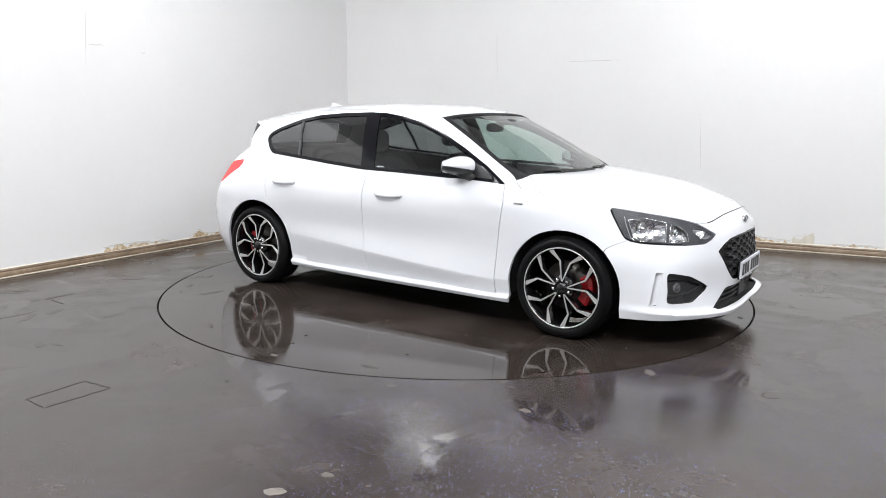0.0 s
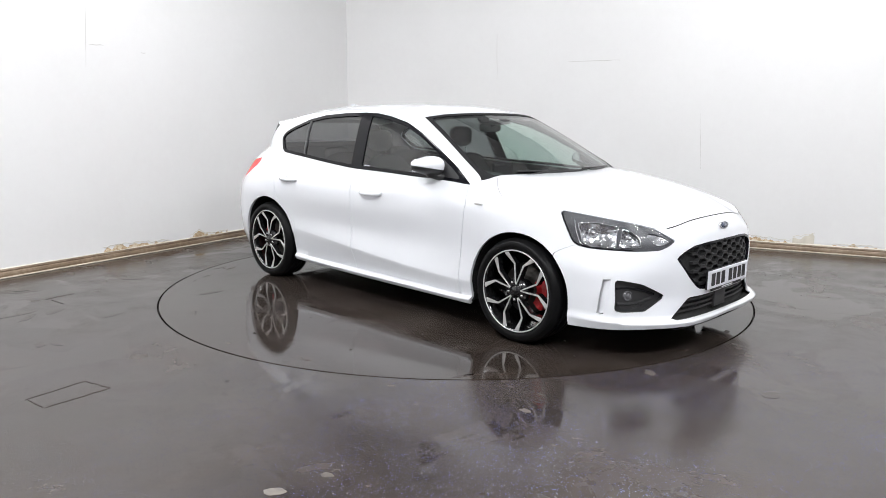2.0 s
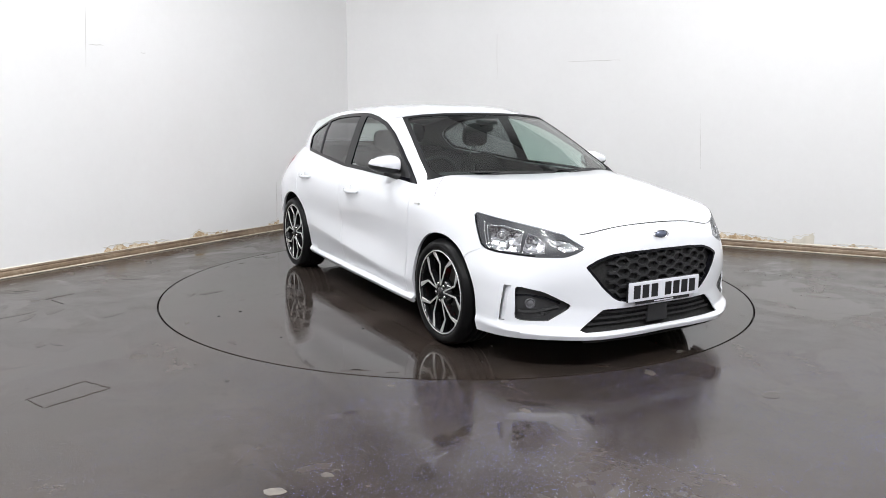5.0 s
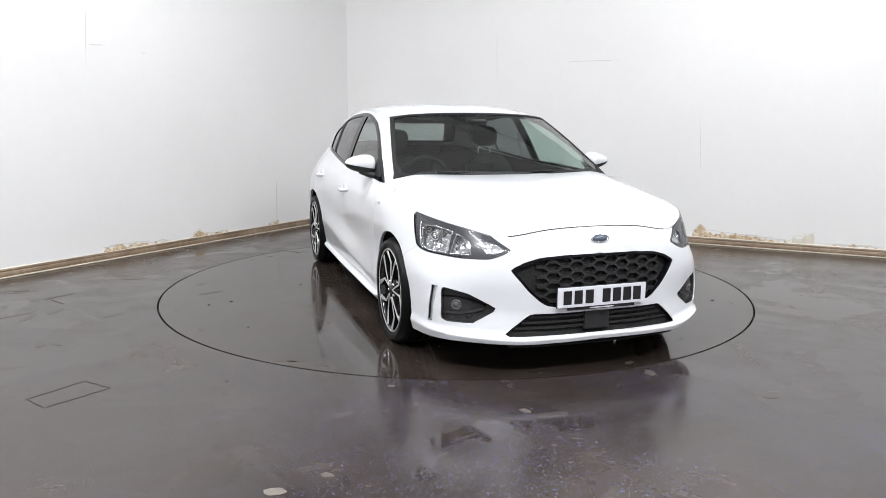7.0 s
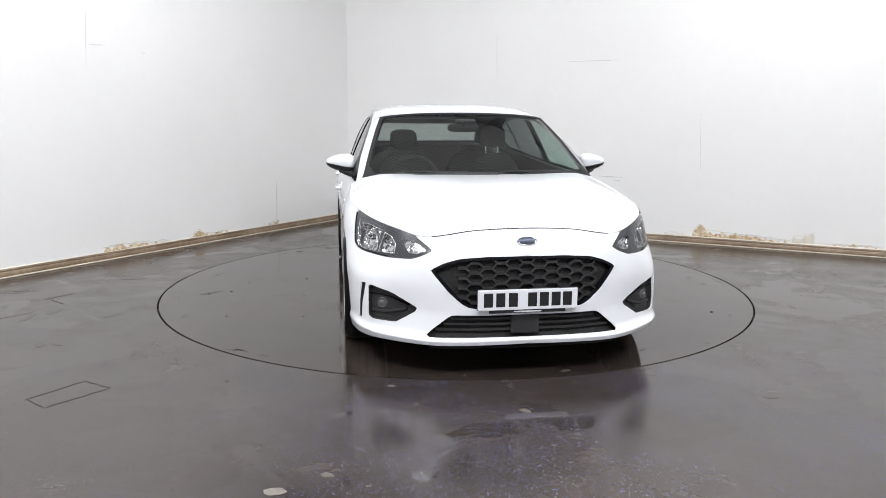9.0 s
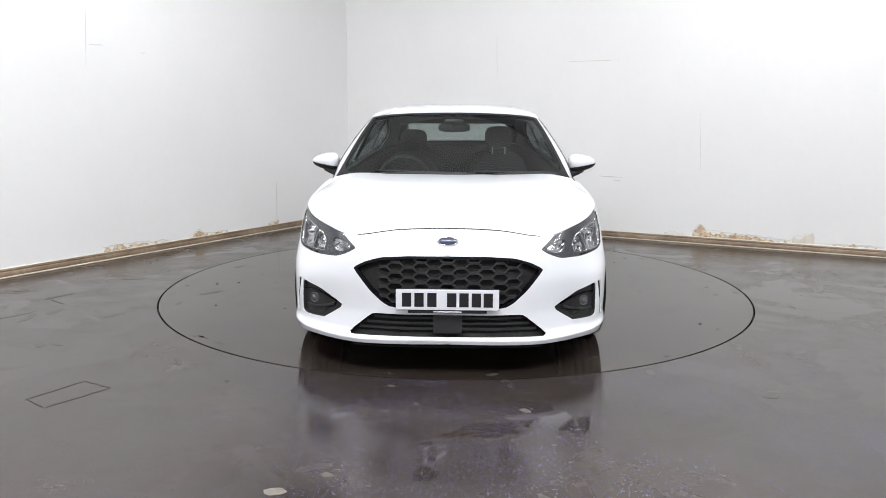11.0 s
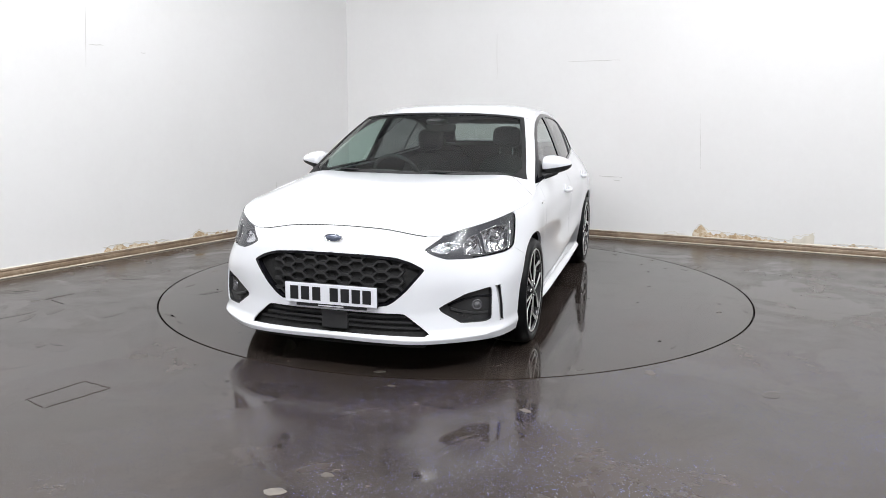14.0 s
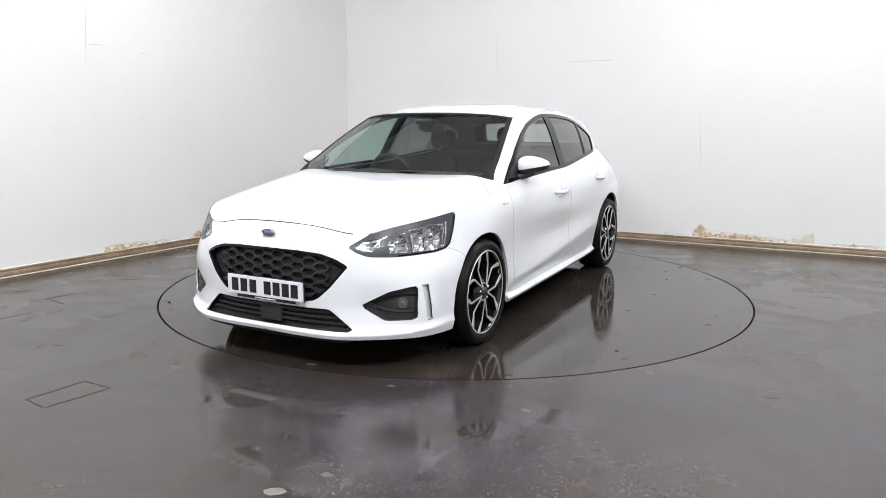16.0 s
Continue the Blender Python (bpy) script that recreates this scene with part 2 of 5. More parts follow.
# ceiling light panels
first_light = None
for x, y in LAMPS:
    m = pose(x, y, CEILING - 0.07, 0, 0, ROOM_TURN)
    if first_light is None:
        first_light = new("ceiling_light")
        tagged(first_light, "flat white ceiling light panel, lit", "lamp", "ceiling lights")
        bm = bmesh.new()
        for lo, hi in (((-0.8, -0.5, 0), (0.8, -0.46, 0.07)), ((-0.8, 0.46, 0), (0.8, 0.5, 0.07)), ((-0.8, -0.46, 0), (-0.76, 0.46, 0.07)), ((0.76, -0.46, 0), (0.8, 0.46, 0.07))):
            box(bm, lo, hi)
        part("frame", bm, M_LAMPFRAME, first_light)
        bm = bmesh.new()
        box(bm, (-0.759, -0.459, 0.02), (0.759, 0.459, 0.06))
        part("diffuser", bm, M_LAMP, first_light)
        first_light.matrix_basis = m
    else:
        copy_thing(first_light, m)


def build_disc():
    bm = bmesh.new()
    n, r = 128, RING - 0.013
    top = [bm.verts.new((math.cos(2 * math.pi * k / n) * r, math.sin(2 * math.pi * k / n) * r, 0)) for k in range(n)]
    low = [bm.verts.new((v.co.x, v.co.y, -0.05)) for v in top]
    bm.faces.new(top), bm.faces.new(low[::-1])
    for k in range(n):
        bm.faces.new((top[k], low[k], low[(k + 1) % n], top[(k + 1) % n]))
    bmesh.ops.recalc_face_normals(bm, faces=bm.faces[:])
    return bm


turntable = new("turntable")
tagged(turntable, "round dark wet turntable set flush in the floor", "turntable")
part("deck", build_disc(), M_DISC, turntable)


# ---- car materials ----
def paint_material():
    n = Nodes("white_car_paint")
    c = n.coords()
    dust = n.noise(c, 3, 4, 0.6)
    n.set(Base_Color=n.ramp(dust, [(0.35, (0.785, 0.80, 0.835)), (0.7, (0.775, 0.79, 0.825))]), Roughness=0.32,
          Specular_IOR_Level=0.3, Coat_Weight=1.0, Coat_Roughness=0.10, Coat_IOR=1.45)
    return n.mat


def glass_material(name, tint, gloss=1.0, face_on=0.075):
    """Thin sheet glass: lets the tinted light through and mirrors by Fresnel."""
    n = Nodes(name)
    facing = n.add("ShaderNodeLayerWeight")
    facing.inputs[0].default_value = 0.5
    fres = n.math("ADD", n.math("MULTIPLY", n.math("POWER", facing.outputs["Facing"], 5.0), 0.9), face_on)
    clear, shine, mixer = n.add("ShaderNodeBsdfTransparent"), n.add("ShaderNodeBsdfGlossy"), n.add("ShaderNodeMixShader")
    clear.inputs[0].default_value = (*tint, 1)
    shine.inputs["Roughness"].default_value = 0.01
    shine.inputs[0].default_value = (gloss, gloss, gloss, 1)
    n.link(fres, mixer.inputs[0])
    n.link(clear.outputs[0], mixer.inputs[1])
    n.link(shine.outputs[0], mixer.inputs[2])
    n.link(mixer.outputs[0], n.out.inputs[0])
    return n.mat


M_PAINT = paint_material()
M_GLASS = glass_material("green_tinted_glass", (0.66, 0.765, 0.725))
M_SCREEN = glass_material("windscreen_glass", (0.62, 0.735, 0.69), 1.0, 0.12)
M_PRIVACY = glass_material("dark_privacy_glass", (0.27, 0.27, 0.28))
M_REARGLASS = glass_material("rear_window_glass", (0.50, 0.51, 0.51))
M_LENS = glass_material("clear_lens", (0.93, 0.94, 0.95), 0.5, 0.03)
M_TRIM = plain("gloss_black_trim", (0.006, 0.006, 0.008), 0.07)
M_TRIM.node_tree.nodes["Principled BSDF"].inputs["Specular IOR Level"].default_value = 0.2
M_PLASTIC = plain("black_textured_plastic", (0.022, 0.022, 0.023), 0.45, 0, 0.15, 300, 0, 0.15)
M_INNER = plain("dark_inner_shell", (0.008, 0.008, 0.008), 0.8)
M_RUBBER = plain("tyre_rubber", (0.006, 0.006, 0.0065), 0.40, 0, 0.25, 120, 0, 0.1)
M_RUBBER.node_tree.nodes["Principled BSDF"].inputs["Specular IOR Level"].default_value = 0.12
M_RIMBLACK = plain("gloss_black_alloy", (0.012, 0.012, 0.013), 0.18, 0.3, coat=0.7)
M_SILVER = plain("machined_alloy", (0.66, 0.655, 0.65), 0.38, 0.65, 0.06, 200)
M_CHROME = plain("chrome", (0.82, 0.82, 0.83), 0.08, 1.0, 0.02)
def reflector_material():
    n = Nodes("lamp_reflector")
    c = n.coords()
    v = n.add("ShaderNodeTexVoronoi")
    v.inputs["Scale"].default_value = 42.0
    n.link(c, v.inputs["Vector"])
    n.set(Base_Color=(0.70, 0.70, 0.72), Metallic=1.0, Roughness=0.2)
    n.bump(v.outputs["Distance"], 0.2, 0.002)
    return n.mat


M_REFLECTOR = reflector_material()
M_LAMPGREY = plain("lamp_bezel_grey", (0.060, 0.060, 0.066), 0.32, 0.0)
M_RED = plain("red_caliper", (0.42, 0.012, 0.016), 0.35, 0, 0.1, 60, 0.4)
M_DISCSTEEL = plain("brake_disc_steel", (0.07, 0.065, 0.06), 0.4, 0.8, 0.2, 90)
M_TAIL = plain("red_tail_lens", (0.72, 0.022, 0.026), 0.2, 0, 0.1, 40, 0.15)
M_PLATE = plain("white_plate", (0.74, 0.75, 0.80), 0.35, 0, 0.03)
M_BLACKPRINT = plain("black_print", (0.012, 0.012, 0.014), 0.4)
M_BLUE = plain("blue_enamel", (0.13, 0.15, 0.21), 0.15, 0.4, coat=0.6)
M_CLOTH = plain("seat_cloth", (0.017, 0.017, 0.018), 0.9, 0, 0.25, 250, 0, 0.3)
M_DASH = plain("soft_dash_plastic", (0.028, 0.028, 0.030), 0.6, 0, 0.15, 300, 0, 0.2)
M_FRIT = plain("matt_black_screen_edge", (0.010, 0.010, 0.011), 0.6)
M_FRIT.node_tree.nodes["Principled BSDF"].inputs["Specular IOR Level"].default_value = 0.2
M_SEAM = plain("grey_seam", (0.20, 0.20, 0.21), 0.7)
M_LINING = plain("grey_pillar_lining", (0.12, 0.12, 0.12), 0.9, 0, 0.1, 200)
M_HEADLINER = plain("grey_headliner", (0.30, 0.30, 0.30), 0.95, 0, 0.1, 200)


# ---- skins: surfaces spanned by feature lines, cut into panels ----
def cubic(points, at):
    """Interpolate rows of points at fractional indices, by cubic pieces with even tangents."""
    p = np.asarray(points, float)
    n = len(p)
    gap = np.linalg.norm(np.diff(p.reshape(n, -1), axis=0), axis=1) + 1e-9
    knot = np.concatenate([[0], np.cumsum(np.sqrt(gap))])
    shape = (n,) + (1,) * (p.ndim - 1)
    slope = np.zeros_like(p)
    h = np.diff(knot).reshape((n - 1,) + (1,) * (p.ndim - 1))
    d = np.diff(p, axis=0) / h
    slope[1:-1] = (d[:-1] * h[1:] + d[1:] * h[:-1]) / (h[1:] + h[:-1])
    slope[0], slope[-1] = d[0], d[-1]
    at = np.asarray(at, float)
    i = np.clip(at.astype(int), 0, n - 2)
    f = (at - i).reshape((-1,) + (1,) * (p.ndim - 1))
    hh = h[i]
    return ((2 * f**3 - 3 * f**2 + 1) * p[i] + (f**3 - 2 * f**2 + f) * hh * slope[i] + (-2 * f**3 + 3 * f**2) * p[i + 1] + (f**3 - f**2) * hh * slope[i + 1])


def skin(lines, per_gap, per_line, mirror_ends=True, straight=0):
    """Grid of vertices over feature lines (a list of lines of stations), left half."""
    a = np.asarray(lines, float)
    if mirror_ends:
        flip = np.array([1, -1, 1.0])
        a = np.concatenate([a[:, 1:2] * flip, a, a[:, -2:-1] * flip], axis=1)
    n = a.shape[1]
    at = []
    lo, hi = (1, n - 2) if mirror_ends else (0, n - 1)
    mid = a[len(a) // 2]
    for k in range(lo, hi):
        m = max(2, int(np.linalg.norm(mid[k + 1] - mid[k]) / per_gap))
        at += [k + q / m for q in range(m)]
    at.append(hi)
    rows = np.stack([cubic(line, at) for line in a])
    up = []
    for j in range(len(a) - 1):
        m = per_line[j] if isinstance(per_line, (list, tuple)) else per_line
        up += [j + q / m for q in range(m)]
    up.append(len(a) - 1)
    up = np.array(up)
    grid = cubic(rows, up)
    if straight:
        # crisp edges: the lowest bands run straight from line to line
        upper = cubic(rows[straight:], up[up >= straight] - straight)
        low = up[up < straight]
        i = low.astype(int)
        f = (low - i)[:, None, None]
        grid = np.concatenate([rows[i] * (1 - f) + rows[i + 1] * f, upper])
    nv, nu = grid.shape[:2]
    verts = grid.reshape(-1, 3)
    faces = [(j * nu + i, j * nu + i + 1, (j + 1) * nu + i + 1, (j + 1) * nu + i) for j in range(nv - 1) for i in range(nu - 1)]
    return verts, faces


def split(mesh, value):
    """Cut a mesh along the zero line of value(vertices): the parts below and above zero."""
    verts, faces = mesh
    if not len(faces):
        return mesh, mesh
    f = value(verts)
    f = np.where(np.abs(f) < 1e-6, 1e-6, f)
    vs = list(verts)
    cut = {}

    def cross(i, j):
        key = (min(i, j), max(i, j))
        if key not in cut:
            s = f[i] / (f[i] - f[j])
            cut[key] = len(vs)
            vs.append(verts[i] + (verts[j] - verts[i]) * s)
        return cut[key]

    below, above = [], []
    neg = f < 0
    for face in faces:
        k = sum(bool(neg[i]) for i in face)
        if k == len(face):
            below.append(face)
        elif k == 0:
            above.append(face)
        else:
            lo, hi = [], []
            for a, b in zip(face, face[1:] + face[:1]):
                (lo if neg[a] else hi).append(a)
                if neg[a] != neg[b]:
                    c = cross(a, b)
                    lo.append(c), hi.append(c)
            if len(lo) > 2:
                below.append(tuple(lo))
            if len(hi) > 2:
                above.append(tuple(hi))
    vs = np.array(vs)
    return tidy(vs, below), tidy(vs, above)


def tidy(verts, faces):
    used = sorted({i for f in faces for i in f})
    back = {i: k for k, i in enumerate(used)}
    return (verts[used] if used else np.zeros((0, 3))), [tuple(back[i] for i in f) for f in faces]


def join(*meshes):
    """One mesh of several that share cut edges."""
    verts, faces, seen = [], [], {}
    for vs, fs in meshes:
        back = []
        for v in vs:
            key = tuple(np.round(v, 5))
            if key not in seen:
                seen[key] = len(verts)
                verts.append(v)
            back.append(seen[key])
        for f in fs:
            g = tuple(dict.fromkeys(back[i] for i in f))
            if len(g) > 2:
                faces.append(g)
    return np.array(verts), faces


def outline(points, axes):
    """Signed distance (below zero inside) to a closed outline, seen along the remaining axis."""
    p = np.asarray(points, float)
    q = np.roll(p, -1, axis=0)

    def value(v):
        x = v[:, axes]
        best = np.full(len(x), 1e9)
        inside = np.zeros(len(x), bool)
        for a, b in zip(p, q):
            e = b - a
            s = np.clip(((x - a) @ e) / (e @ e), 0, 1)
            best = np.minimum(best, np.linalg.norm(x - a - s[:, None] * e, axis=1))
            hit = (a[1] > x[:, 1]) != (b[1] > x[:, 1])
            xc = a[0] + (x[:, 1] - a[1]) / (b[1] - a[1] + 1e-12) * e[0]
            inside ^= hit & (x[:, 0] < xc)
        return np.where(inside, -best, best)

    return value


def normals(verts, faces):
    n = np.zeros_like(verts)
    for f in faces:
        a, b, c = verts[f[0]], verts[f[1]], verts[f[2]]
        m = np.cross(b - a, c - a)
        if len(f) > 3:
            m = m + np.cross(c - a, verts[f[3]] - a)
        for i in f:
            n[i] += m
    return n / (np.linalg.norm(n, axis=1, keepdims=True) + 1e-12)


def panel(mesh, depth=0.018, both=False, lift=0.0):
    """Give a cut skin a folded edge, and mirror it to the other side where asked."""
    verts, faces = mesh
    if not len(faces):
        return verts, faces
    n = normals(verts, faces)
    verts = verts + n * lift
    count = collections.Counter()
    for f in faces:
        for a, b in zip(f, f[1:] + f[:1]):
            count[(a, b)] += 1
    edges = [(a, b) for a, b in count if (b, a) not in count]
    ring = {}
    vs, fs = [*verts], list(faces)

    def dup(i, inward):
        key = (i, inward)
        if key not in ring:
            ring[key] = len(vs)
            vs.append(verts[i] - n[i] * inward)
        return ring[key]

    for a, b in edges:
        if abs(verts[a][1]) < 1e-4 and abs(verts[b][1]) < 1e-4:
            continue
        fs.append((dup(b, 0.0), dup(a, 0.0), dup(a, depth), dup(b, depth)))
    vs = np.array(vs)
    if both:
        k = len(vs)
        fs += [tuple(i + k for i in f[::-1]) for f in fs]
        vs = np.concatenate([vs, vs * np.array([1, -1, 1.0])])
    return vs, fs


def flip(mesh):
    return mesh[0] * np.array([1, -1, 1.0]), [f[::-1] for f in mesh[1]]


def weld(mesh):
    """Join the two halves along the centre line."""
    verts, faces = mesh
    seen, back = {}, []
    keep = []
    for v in verts:
        key = tuple(np.round(v, 5)) if abs(v[1]) < 1e-4 else (len(back), None)
        if key not in seen:
            seen[key] = len(keep)
            keep.append(v)
        back.append(seen[key])
    return np.array(keep), [tuple(back[i] for i in f) for f in faces]


def smooth_field(points):
    """A smooth height field through scattered points (x, y, height)."""
    p = np.asarray(points, float)
    p = np.concatenate([p, p[p[:, 1] > 1e-6] * np.array([1, -1, 1.0])])

    def kernel(d):
        return d * d * np.log(d + 1e-9)

    n = len(p)
    d = np.linalg.norm(p[:, None, :2] - p[None, :, :2], axis=2)
    a = np.zeros((n + 3, n + 3))
    a[:n, :n] = kernel(d) + np.eye(n) * 2e-4
    a[:n, n], a[:n, n + 1:], a[n, :n], a[n + 1:, :n] = 1, p[:, :2], 1, p[:, :2].T
    w = np.linalg.solve(a, np.concatenate([p[:, 2], [0, 0, 0]]))

    def value(x, y):
        q = np.stack([x, y], -1)
        dd = np.linalg.norm(q[:, None] - p[None, :, :2], axis=2)
        return kernel(dd) @ w[:n] + w[n] + q @ w[n + 1:]

    return value


def sheet(field, x0, x1, nx, y1, ny):
    """Left half of a height field as a grid."""
    xs, ys = np.linspace(x0, x1, nx), np.linspace(0, y1, ny)
    gx, gy = np.meshgrid(xs, ys, indexing="ij")
    v = np.stack([gx.ravel(), gy.ravel(), field(gx.ravel(), gy.ravel())], -1)
    f = [(i * ny + j, (i + 1) * ny + j, (i + 1) * ny + j + 1, i * ny + j + 1) for i in range(nx - 1) for j in range(ny - 1)]
    return v, f


# lower body: feature lines from the sill up, stations from the nose round to the tail
SIDE = [
    [(2.235, 0, .188), (2.235, .25, .187), (2.205, .47, .187), (2.08, .67, .185), (1.93, .81, .182), (1.715, .872, .178), (1.35, .885, .175), (.97, .888, .168), (.35, .885, .172), (-.23, .88, .177), (-.95, .87, .19), (-1.35, .87, .2), (-1.75, .84, .21), (-1.98, .68, .22), (-2.05, .4, .23), (-2.07, 0, .23)],
    [(2.245, 0, .214), (2.245, .25, .213), (2.215, .475, .213), (2.09, .68, .215), (1.94, .825, .222), (1.72, .885, .232), (1.35, .897, .225), (.97, .905, .196), (.35, .905, .200), (-.23, .900, .205), (-.95, .888, .220), (-1.35, .885, .262), (-1.75, .86, .275), (-2.0, .70, .29), (-2.08, .4, .29), (-2.10, 0, .29)],
    [(2.19, 0, .226), (2.19, .25, .226), (2.155, .47, .228), (2.07, .65, .236), (1.94, .805, .252), (1.72, .878, .268), (1.35, .882, .255), (.95, .876, .216), (.35, .862, .220), (-.23, .860, .227), (-.95, .866, .245), (-1.35, .885, .302), (-1.77, .865, .32), (-2.03, .71, .34), (-2.11, .4, .35), (-2.13, 0, .35)],
    [(2.205, 0, .335), (2.20, .25, .335), (2.155, .45, .34), (2.075, .62, .345), (1.95, .80, .35), (1.71, .885, .36), (1.35, .897, .37), (.93, .897, .312), (.35, .906, .336), (-.23, .905, .384), (-.93, .897, .44), (-1.35, .905, .45), (-1.78, .875, .47), (-2.05, .72, .48), (-2.12, .4, .49), (-2.14, 0, .49)],
    [(2.209, 0, .375), (2.203, .25, .375), (2.157, .453, .38), (2.075, .625, .385), (1.945, .80, .39), (1.708, .886, .40), (1.35, .90, .41), (.93, .896, .335), (.35, .9035, .358), (-.23, .9030, .405), (-.93, .897, .465), (-1.35, .907, .48), (-1.78, .876, .50), (-2.048, .722, .515), (-2.117, .4, .525), (-2.137, 0, .525)],
    [(2.215, 0, .50), (2.205, .25, .50), (2.16, .46, .50), (2.075, .64, .50), (1.925, .80, .505), (1.70, .888, .515), (1.35, .907, .53), (.92, .888, .50), (.35, .885, .51), (-.23, .890, .53), (-.9, .897, .56), (-1.35, .913, .58), (-1.78, .877, .60), (-2.04, .73, .62), (-2.10, .4, .64), (-2.12, 0, .64)],
    [(2.195, 0, .645), (2.18, .25, .642), (2.13, .485, .635), (2.04, .645, .628), (1.88, .775, .630), (1.67, .862, .652), (1.35, .905, .675), (.92, .896, .68), (.35, .902, .70), (-.23, .907, .72), (-.9, .911, .74), (-1.35, .912, .75), (-1.76, .87, .77), (-1.95, .74, .79), (-2.03, .4, .8), (-2.05, 0, .8)],
    [(2.172, 0, .712), (2.155, .25, .705), (2.095, .50, .684), (1.995, .65, .70), (1.84, .772, .722), (1.635, .848, .745), (1.35, .890, .768), (.92, .894, .80), (.35, .892, .825), (-.23, .892, .84), (-.9, .888, .86), (-1.35, .873, .89), (-1.66, .81, .93), (-1.81, .70, .98), (-1.88, .4, .98), (-1.90, 0, .98)],
    [(2.130, 0, .768), (2.110, .25, .757), (2.055, .51, .722), (1.95, .66, .760), (1.795, .768, .792), (1.595, .831, .818), (1.35, .866, .842), (.92, .842, .912), (.40, .835, .943), (-.23, .829, .968), (-.9, .789, 1.02), (-1.29, .752, 1.052), (-1.58, .70, 1.08), (-1.72, .60, 1.09), (-1.80, .4, 1.09), (-1.82, 0, 1.09)],
]
body = skin(SIDE, 0.022, [3, 3, 5, 2, 6, 7, 5, 5], True, 3)

car = new("car")
tagged(car, "white five-door hatchback with black trim on the turntable", "car")


def both_sides(name, mesh, material, label="", depth=0.018, lift=0.0):
    """The same panel on the left and on the right."""
    made = []
    for m in (mesh, flip(mesh)):
        v, f = panel(m, depth, lift=lift)
        made.append(mesh_part(name, v, f, material, car, label))
    return made


def whole(name, mesh, material, label="", depth=0.018, lift=0.0, parent=None):
    v, f = panel(mesh, depth, True, lift)
    v, f = weld((v, f))
    return mesh_part(name, v, f, material, parent or car, label)


GAP = 0.0022
FRONT_X, REAR_X, ARCH = 1.352, -1.345, 0.362


def arch(cx, rx, rz, cz):
    return lambda v: np.where(v[:, 2] < cz, np.abs(v[:, 0] - cx) / rx - 1, np.hypot((v[:, 0] - cx) / rx, (v[:, 2] - cz) / rz) - 1) * rx


def beyond(points):
    """Positive in front of a line drawn in the side view: points (x, z) upwards."""
    p = np.asarray(points, float)
    return lambda v: v[:, 0] - np.interp(v[:, 2], p[:, 1], p[:, 0])


front_arch, rear_arch = arch(FRONT_X - 0.014, 0.366, 0.345, 0.322), arch(REAR_X, 0.362, 0.348, 0.335)
on_side = lambda v: np.where(v[:, 1] > 0.5, 0.0, 1.0)
_, body = split(body, lambda v: front_arch(v) + on_side(v))
_, body = split(body, lambda v: rear_arch(v) + on_side(v))

# openings in the nose, drawn in the front view (y, z)
GRILLE = [(-.1, .637), (.20, .634), (.342, .624), (.42, .602), (.490, .566), (.478, .548), (.40, .452), (.335, .393), (.30, .374), (.25, .366), (-.1, .366)]
INTAKE = [(-.1, .334), (.375, .334), (.392, .330), (.515, .229), (.50, .222), (-.1, .220)]
FOG = [(.790, .462), (.795, .440), (.798, .290), (.780, .279), (.66, .279), (.560, .345), (.548, .357), (.565, .372), (.68, .435)]
nose = lambda v: np.where(v[:, 0] > 1.6, 0.0, 1.0)
grille_hole, body = split(body, lambda v: outline(GRILLE, [1, 2])(v) + nose(v))
intake_hole, body = split(body, lambda v: outline(INTAKE, [1, 2])(v) + nose(v))
fog_hole, body = split(body, lambda v: outline(FOG, [1, 2])(v) + nose(v))
slit_front, slit_rear = beyond([(1.900, .26), (1.930, .47)]), beyond([(1.866, .26), (1.892, .47)])
corner = lambda v: np.where((v[:, 1] > 0.6) & (v[:, 0] > 1.75), 0.0, 1.0)
slit_hole, keep = split(body, lambda v: np.where(corner(v) > 0, 1.0, slit_front(v)))
behind, slit_hole = split(slit_hole, slit_rear)
below, slit_hole = split(slit_hole, lambda v: v[:, 2] - .268)
slit_hole, above = split(slit_hole, lambda v: v[:, 2] - .462)
body = join(keep, behind, below, above)
# headlight outline in the side view (x, z); its top edge is the skin's own
HEAD = [(1.588, .83), (1.60, .805), (1.655, .72), (1.70, .648), (1.735, .630), (1.80, .619), (1.90, .614), (2.00, .610), (2.05, .612), (2.2, .62), (2.2, .80), (1.9, .86)]
# and in the front view (y, z), for its pointed inner end
HEAD_FRONT = [(.474, .662), (.515, .694), (.548, .722), (.60, .80), (.95, .95), (.95, .50), (.70, .585), (.64, .600), (.58, .614), (.52, .636)]
head_shape = lambda v: np.maximum(outline(HEAD, [0, 2])(v), outline(HEAD_FRONT, [1, 2])(v)) + nose(v)
head, body = split(body, head_shape)
TAIL = [(-1.96, .785), (-1.835, .800), (-1.60, .935), (-1.592, .975), (-1.62, .992), (-1.80, .966), (-1.96, .962)]
tail, body = split(body, lambda v: outline(TAIL, [0, 2])(v) + np.where(v[:, 1] > 0.6, 0.0, 1.0))

